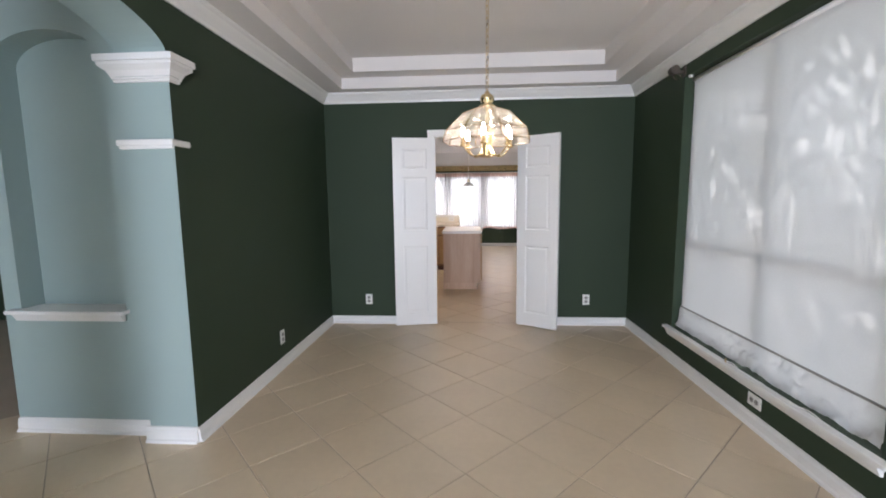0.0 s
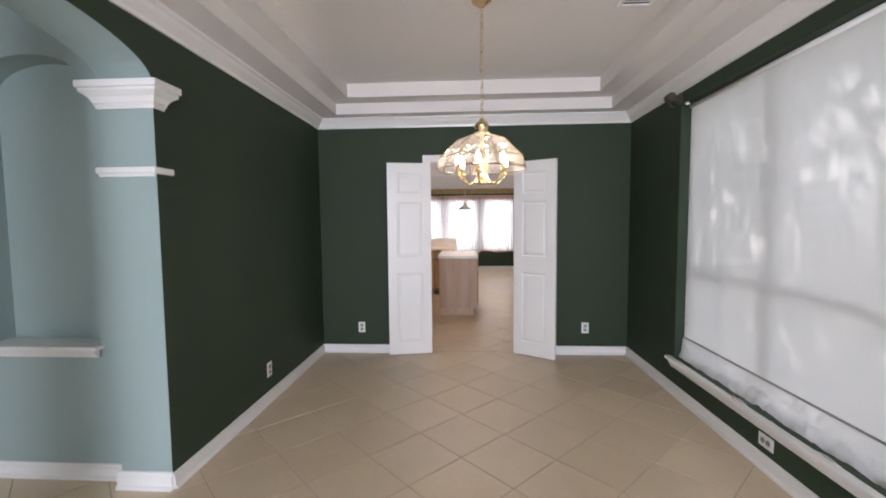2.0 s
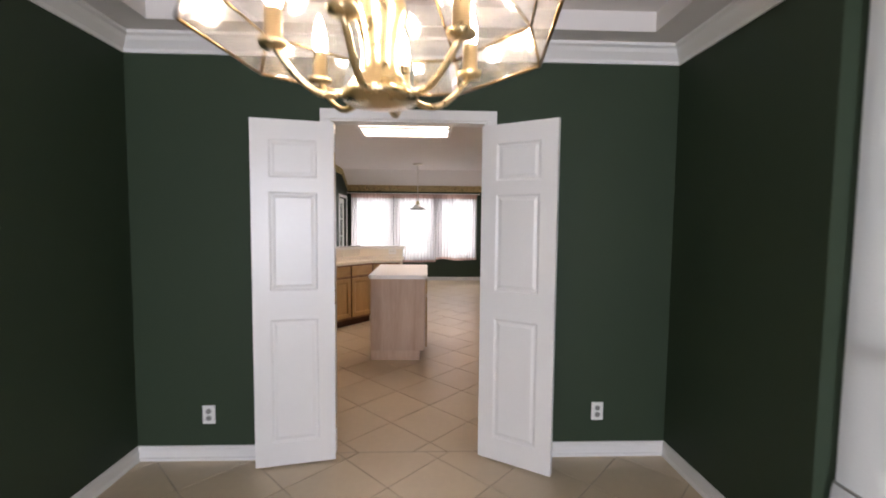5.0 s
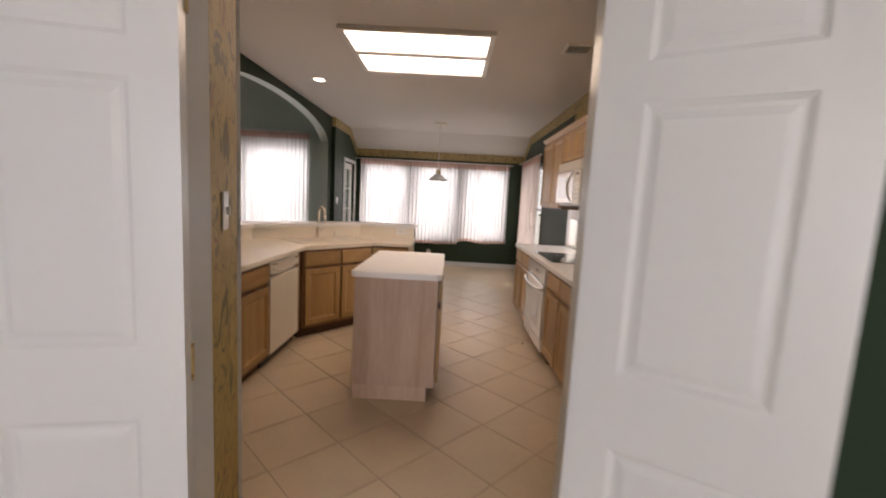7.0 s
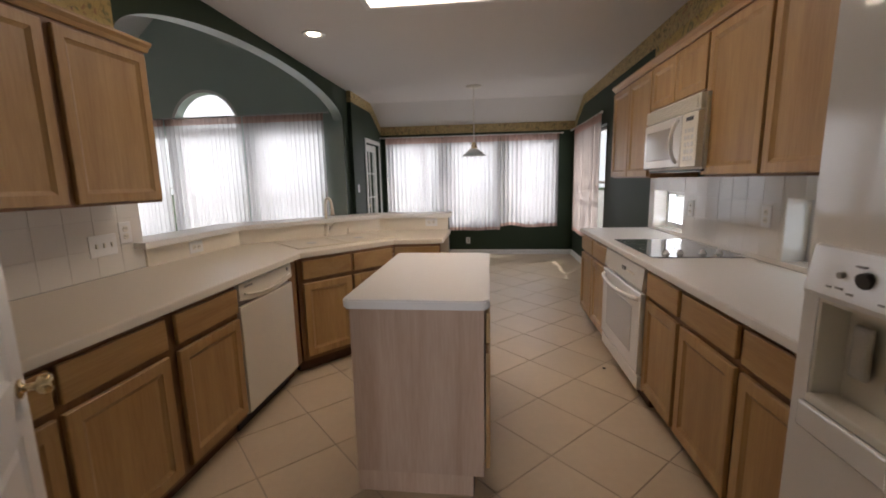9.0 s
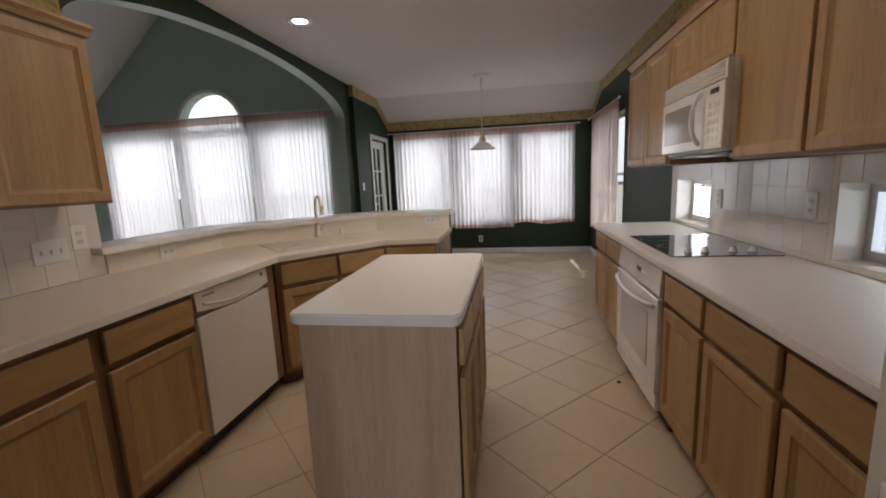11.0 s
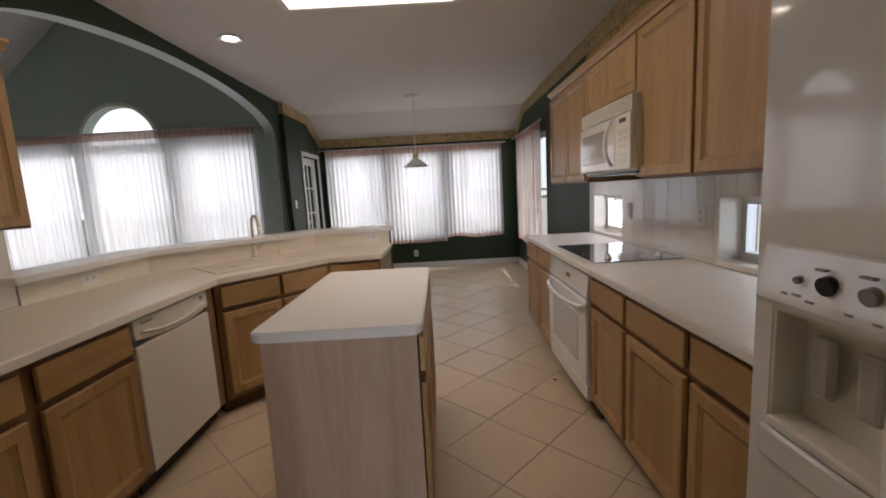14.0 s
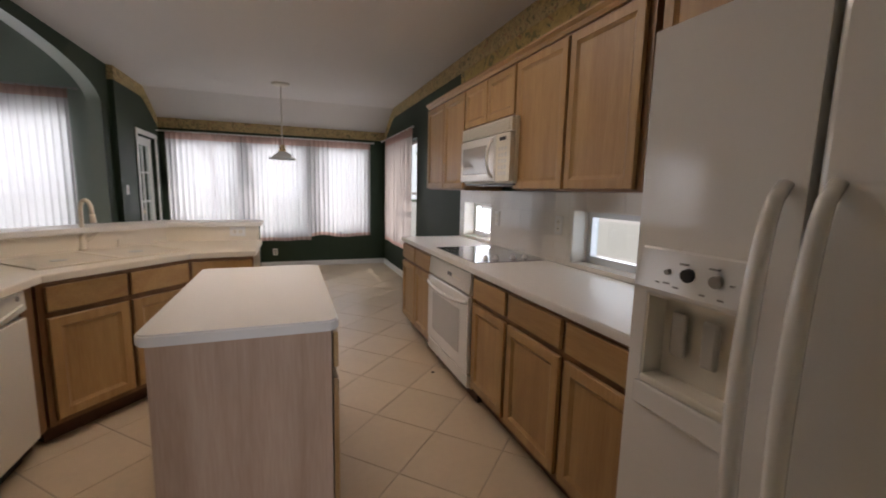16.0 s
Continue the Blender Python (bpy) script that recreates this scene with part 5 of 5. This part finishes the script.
PM = 131.0
panel_door("pantry_door", (0.058, 5.345), PM, 0.53, 2.035, "white panelled pantry door with brass knob, closed", [(0.09, 0.44, 1.62, 1.92), (0.09, 0.44, 0.95, 1.52), (0.09, 0.44, 0.14, 0.82)], (0.47, 0.92), -1)
b = bmesh.new()
for k in range(4):
    box(0.003 + 0.017 * k, 0.017 + 0.017 * k, -0.024, 0.012, 0, 2.1, 0.004, b)
box(0, 0.072, -0.02, 0.009, 0, 2.1, bm=b)
b.transform(pose(0.105, 5.295, 0, 0, 0, PM))
setting("trim_pantry_casing", b, WHITE, "white fluted door casing", "trim")
outlet((0.2055, 5.045, 1.352), (0.948, 0.317), label="white light switch on the wallpaper", switches=1, scale=1.0)
outlet((-1.16, 11.28, 1.30), (1, 0), label="white light switch on the green wall", switches=1)
outlet((XL + 0.008, 6.92, 1.085), (1, 0), label="cream triple light switch on the backsplash", switches=3)
outlet((XL + 0.008, 7.066, 1.137), (1, 0), label="cream double socket on the backsplash", scale=1.05)
outlet((XR - 0.008, 7.387, 1.165), (-1, 0), label="cream double socket on the tiled backsplash", scale=1.05)
outlet((XR - 0.008, 8.257, 1.152), (-1, 0), label="cream double socket on the tiled backsplash", scale=1.05)
outlet((-1.178, 7.58, 0.972), (0.998, -0.064), True, "cream double socket in the low bar wall", scale=1.05)
outlet((0.28, 9.055, 0.985), (0, -1), True, "cream double socket in the low bar wall", scale=1.05)
solid("floor_speck", lathe([(0.012, 0), (0.013, 0.003), (0.006, 0.007), (0.001, 0.008)], (1.70, 7.92, 0.0), 9), DARK, "small dark bit of debris on the tiles", "debris")

# ---- outside ----
GRASS = mat("lawn", (0.07, 0.11, 0.03), 0.9, var=0.3, scale=0.8, fine=30, bump=0.6)
BARK = mat("bark", (0.16, 0.12, 0.09), 0.9, var=0.3, scale=6, fine=30, bump=0.8)
LEAF_M = sheer("leaves", (0.14, 0.26, 0.06), 0.0, 0.45)
STONE = mat("pale_patio", (0.45, 0.42, 0.38), 0.85, var=0.12, scale=2, fine=40, bump=0.3)
gb = box(-300, 300, -300, 300, -0.6, -0.25)
setting("ground", gb, GRASS, "green lawn round the house", "ground")
setting("pavement", box(-6, XR + 0.2, 13.0, 16.5, -0.25, -0.2), STONE, "pale patio slab behind the house", "pavement")


def tree(x, y, height, crown_r, seed, leaves=2600):
    rnd = random.Random(seed)
    t = thing("tree", (x, y, -0.25), "leafy green garden tree with a brown trunk", "tree", "garden trees")
    b = bmesh.new()
    top = Vector((x + rnd.uniform(-0.3, 0.3), y + rnd.uniform(-0.3, 0.3), height * 0.62))
    tube([(x, y, -0.25), (x + 0.05, y, height * 0.25), top], [0.17, 0.13, 0.08], 10, b)
    tips = []
    for k in range(9):
        a, e = rnd.uniform(0, 6.28), rnd.uniform(0.15, 1.2)
        tip = top + Vector((math.cos(a) * math.cos(e), math.sin(a) * math.cos(e), math.sin(e))) * crown_r * rnd.uniform(0.6, 0.95)
        start = Vector((x, y, height * rnd.uniform(0.3, 0.6)))
        tube([start, (start + tip) / 2 + Vector((0, 0, 0.15)), tip], [0.06, 0.04, 0.015], 6, b)
        tips.append(tip)
    part("trunk", b, BARK, t)
    verts, faces = [], []
    for k in range(leaves):
        c = rnd.choice(tips) + Vector((rnd.gauss(0, 1), rnd.gauss(0, 1), rnd.gauss(0, 0.8))) * crown_r * 0.33
        q = Euler((rnd.uniform(0, 6.28), rnd.uniform(0, 6.28), rnd.uniform(0, 6.28))).to_matrix()
        s = rnd.uniform(0.05, 0.13)
        i = len(verts)
        for u, v in ((-1, 0), (0, -0.45), (1, 0), (0, 0.45)):
            verts.append(c + q @ Vector((u * s, v * s, 0.15 * s * abs(u))))
        faces.append((i, i + 1, i + 2, i + 3))
    me = bpy.data.meshes.new("crown")
    me.from_pydata(verts, [], faces)
    me.materials.append(LEAF_M)
    c = new("crown", me)
    c.parent = t
    c.matrix_parent_inverse = world_of(t).inverted()
    return t


for x, y, h, r, sd, n in ((4.9, 3.4, 5.6, 2.0, 1, 3900), (5.4, 5.2, 6.2, 2.2, 2, 2900), (5.6, 11.8, 6.0, 2.2, 3, 2600), (5.8, 7.6, 6.0, 2.0, 8, 2000), (-0.5, 20.0, 6.0, 2.4, 4, 2600), (1.8, 19.5, 7.0, 2.8, 5, 2800), (5.0, 18.0, 6.0, 2.4, 6, 2400), (-2.4, 26.0, 7.0, 2.6, 7, 2800), (3.75, 5.7, 2.3, 0.7, 9, 1100)):
    tree(x, y, h, r, sd, n)

setting("pavement_east", box(XR + 0.2, 40, -2, 60, -0.25, -0.2), STONE, "pale paved strip beside the house", "pavement")
# Glowing planes far outside, added to whiten what shows through the windows.
BACKDROP_GLOW = glow("backdrop_glow", (0.98, 0.97, 1.0), 1.5)
setting("backdrop_north", box(-120, 120, 80, 80.5, -0.25, 45), BACKDROP_GLOW, "glowing white backdrop added to brighten the window views", "backdrop")
setting("backdrop_east", box(80, 80.5, -60, 79, -0.25, 32), BACKDROP_GLOW, "glowing white backdrop added to brighten the window views", "backdrop")
setting("backdrop_west", box(-80.5, -80, -60, 79, -0.25, 45), BACKDROP_GLOW, "glowing white backdrop added to brighten the window views", "backdrop")

# ---- wall tiles ----
def tile_mesh(name, w, h, d, bev, material):
    b = bmesh.new()
    lo = [b.verts.new((u, 0, v)) for u, v in ((0, 0), (w, 0), (w, h), (0, h))]
    mid = [b.verts.new((u, -d + bev, v)) for u, v in ((0, 0), (w, 0), (w, h), (0, h))]
    hi = [b.verts.new((u, -d, v)) for u, v in ((bev, bev), (w - bev, bev), (w - bev, h - bev), (bev, h - bev))]
    for p, q in ((lo, mid), (mid, hi)):
        for i in range(4):
            b.faces.new((p[i], p[(i + 1) % 4], q[(i + 1) % 4], q[i]))
    b.faces.new(hi)
    bmesh.ops.recalc_face_normals(b, faces=b.faces[:])
    me = bpy.data.meshes.new(name)
    b.to_mesh(me)
    b.free()
    me.materials.append(material)
    return me


WT = mat("wall_grout", (0.74, 0.70, 0.63), 0.8, var=0.1)
P = 0.152
bse = setting("backsplash_east", wall_y(XR - 0.004, XR - 0.001, 5.95, 9.10, 0.914, 1.384, [(6.3, 7.25, 0.935, 1.275), (8.39, 8.99, 0.935, 1.275)]), WT, "glossy cream square wall tiles", "backsplash")
bsw = setting("backsplash_west", box(XL + 0.001, XL + 0.004, 5.62, 7.185, 0.914, 1.31), WT, "glossy cream square wall tiles", "backsplash")


def lay(parent, tilt, y_from, y_to, z_lo, z_hi, origin_y, origin_z, m, holes=()):
    """Square tiles over a wall strip, cut at its edges and round the windows."""
    cache = {}
    ny0, ny1 = math.floor((y_from - origin_y) / P), math.ceil((y_to - origin_y) / P)
    nz0, nz1 = math.floor((z_lo - origin_z) / P), math.ceil((z_hi - origin_z) / P)
    for i in range(ny0, ny1):
        for j in range(nz0, nz1):
            pieces = [(max(y_from, origin_y + i * P), min(y_to, origin_y + (i + 1) * P), max(z_lo, origin_z + j * P), min(z_hi, origin_z + (j + 1) * P))]
            for a, b_, c, d in holes:
                out = []
                for q in pieces:
                    if q[1] <= a or q[0] >= b_ or q[3] <= c or q[2] >= d:
                        out.append(q)
                        continue
                    out += [(q[0], a, q[2], q[3]), (b_, q[1], q[2], q[3]), (max(q[0], a), min(q[1], b_), q[2], c), (max(q[0], a), min(q[1], b_), d, q[3])]
                pieces = out
            for q in pieces:
                w, h = q[1] - q[0] - 0.0014, q[3] - q[2] - 0.0014
                if w < 0.012 or h < 0.012:
                    continue
                key = (round(w, 3), round(h, 3))
                if key not in cache:
                    cache[key] = tile_mesh("tile", w, h, 0.0026, 0.001, WALLTILE)
                o = new("tile", cache[key])
                o.parent = parent
                o.matrix_basis = m(q[0], q[1], q[2]) @ pose(0, 0, 0, random.uniform(-tilt, tilt), 0, random.uniform(-tilt, tilt))


lay(bse, 0.35, 5.95, 9.10, 0.914, 1.384, 7.587, 1.246, lambda y0, y1, z: pose(XR - 0.004, y1 - 0.0015, z, 0, 0, -90), [(6.3, 7.25, 0.935, 1.275), (8.39, 8.99, 0.935, 1.275)])
lay(bsw, 0.08, 5.62, 7.185, 0.914, 1.31, 7.185, 0.914, lambda y0, y1, z: pose(XL + 0.004, y0 + 0.0015, z, 0, 0, 90))
rv = bmesh.new()
for a, c in ((6.3, 7.25), (8.39, 8.99)):
    for q in ((a, a + 0.006, 0.941, 1.275), (c - 0.006, c, 0.941, 1.275), (a, c, 0.935, 0.941), (a + 0.006, c - 0.006, 1.269, 1.275)):
        box(XR - 0.004, XR + 0.11, *q, bm=rv)
setting("trim_window_reveal", rv, WALLTILE, "white window reveals", "trim")

# ---- floor tiles ----
def floor_tile(w, d=0.004, bev=0.0015):
    b = bmesh.new()
    h = w / 2
    lo, mid, hi = [[b.verts.new((x * s, y * s, z)) for x, y in ((-1, -1), (1, -1), (1, 1), (-1, 1))] for s, z in ((h, -d), (h, -bev), (h - bev, 0))]
    for p, q in ((lo, mid), (mid, hi)):
        for i in range(4):
            b.faces.new((p[i], p[(i + 1) % 4], q[(i + 1) % 4], q[i]))
    b.faces.new(hi)
    return b


b = floor_tile(PITCH - 0.0055)
fm = bpy.data.meshes.new("tile")
b.to_mesh(fm)
b.free()
fm.materials.append(TILE)
spots = []
SEAM = 4.78
for oy, ox, lo_y, hi_y in ((2.71, 0.65, -4.1, SEAM), (7.456, 1.172, SEAM, 12.8)):
    for i in range(-24, 24):
        for j in range(-40, 40):
            if (i + j) % 2:
                x, y = ox + i * HALF, oy + j * HALF
                west_end = -5.4 if y < 2.7 else (-1.15 if y < SEAM else -1.5)
                if west_end < x < XR + 0.27 and lo_y - HALF < y < hi_y + HALF:
                    spots.append((x, y, (SEAM, 1 if hi_y == SEAM else -1) if abs(y - SEAM) < HALF else None))
inner = [s for s in spots if s[2] is None and -1.0 < s[0] < XR - 0.2 and not (s[0] < -0.75 and s[1] > SEAM)]
inner.sort(key=lambda s: abs(s[1] - 5.6))
chosen = set(inner[:300])
rest_v, rest_f = [], []
for s in spots:
    x, y, cut = s
    dz, tx, ty = random.uniform(-0.0006, 0.0004), random.uniform(-0.1, 0.1), random.uniform(-0.1, 0.1)
    if s in chosen:
        o = new("tile", fm)
        o.parent = floor
        o.matrix_basis = pose(x, y, dz, tx, ty, 45 + 90 * random.randint(0, 3))
        continue
    b = floor_tile(PITCH - 0.0055)
    b.transform(pose(x, y, dz, tx, ty, 45))
    if cut:
        bmesh.ops.bisect_plane(b, geom=b.verts[:] + b.edges[:] + b.faces[:], plane_co=(0, cut[0] - 0.004 * cut[1], 0), plane_no=(0, cut[1], 0), clear_outer=True)
    if x > XR - 0.2:
        bmesh.ops.bisect_plane(b, geom=b.verts[:] + b.edges[:] + b.faces[:], plane_co=(XR + 0.05, 0, 0), plane_no=(1, 0, 0), clear_outer=True)
    k = len(rest_v)
    b.verts.index_update()
    rest_v += [v.co.copy() for v in b.verts]
    rest_f += [[k + v.index for v in f.verts] for f in b.faces]
    b.free()
me = bpy.data.meshes.new("far_tiles")
me.from_pydata(rest_v, [], rest_f)
me.materials.append(TILE)
o = new("far_tiles", me)
o.parent = floor
o["kind"] = "stuff"
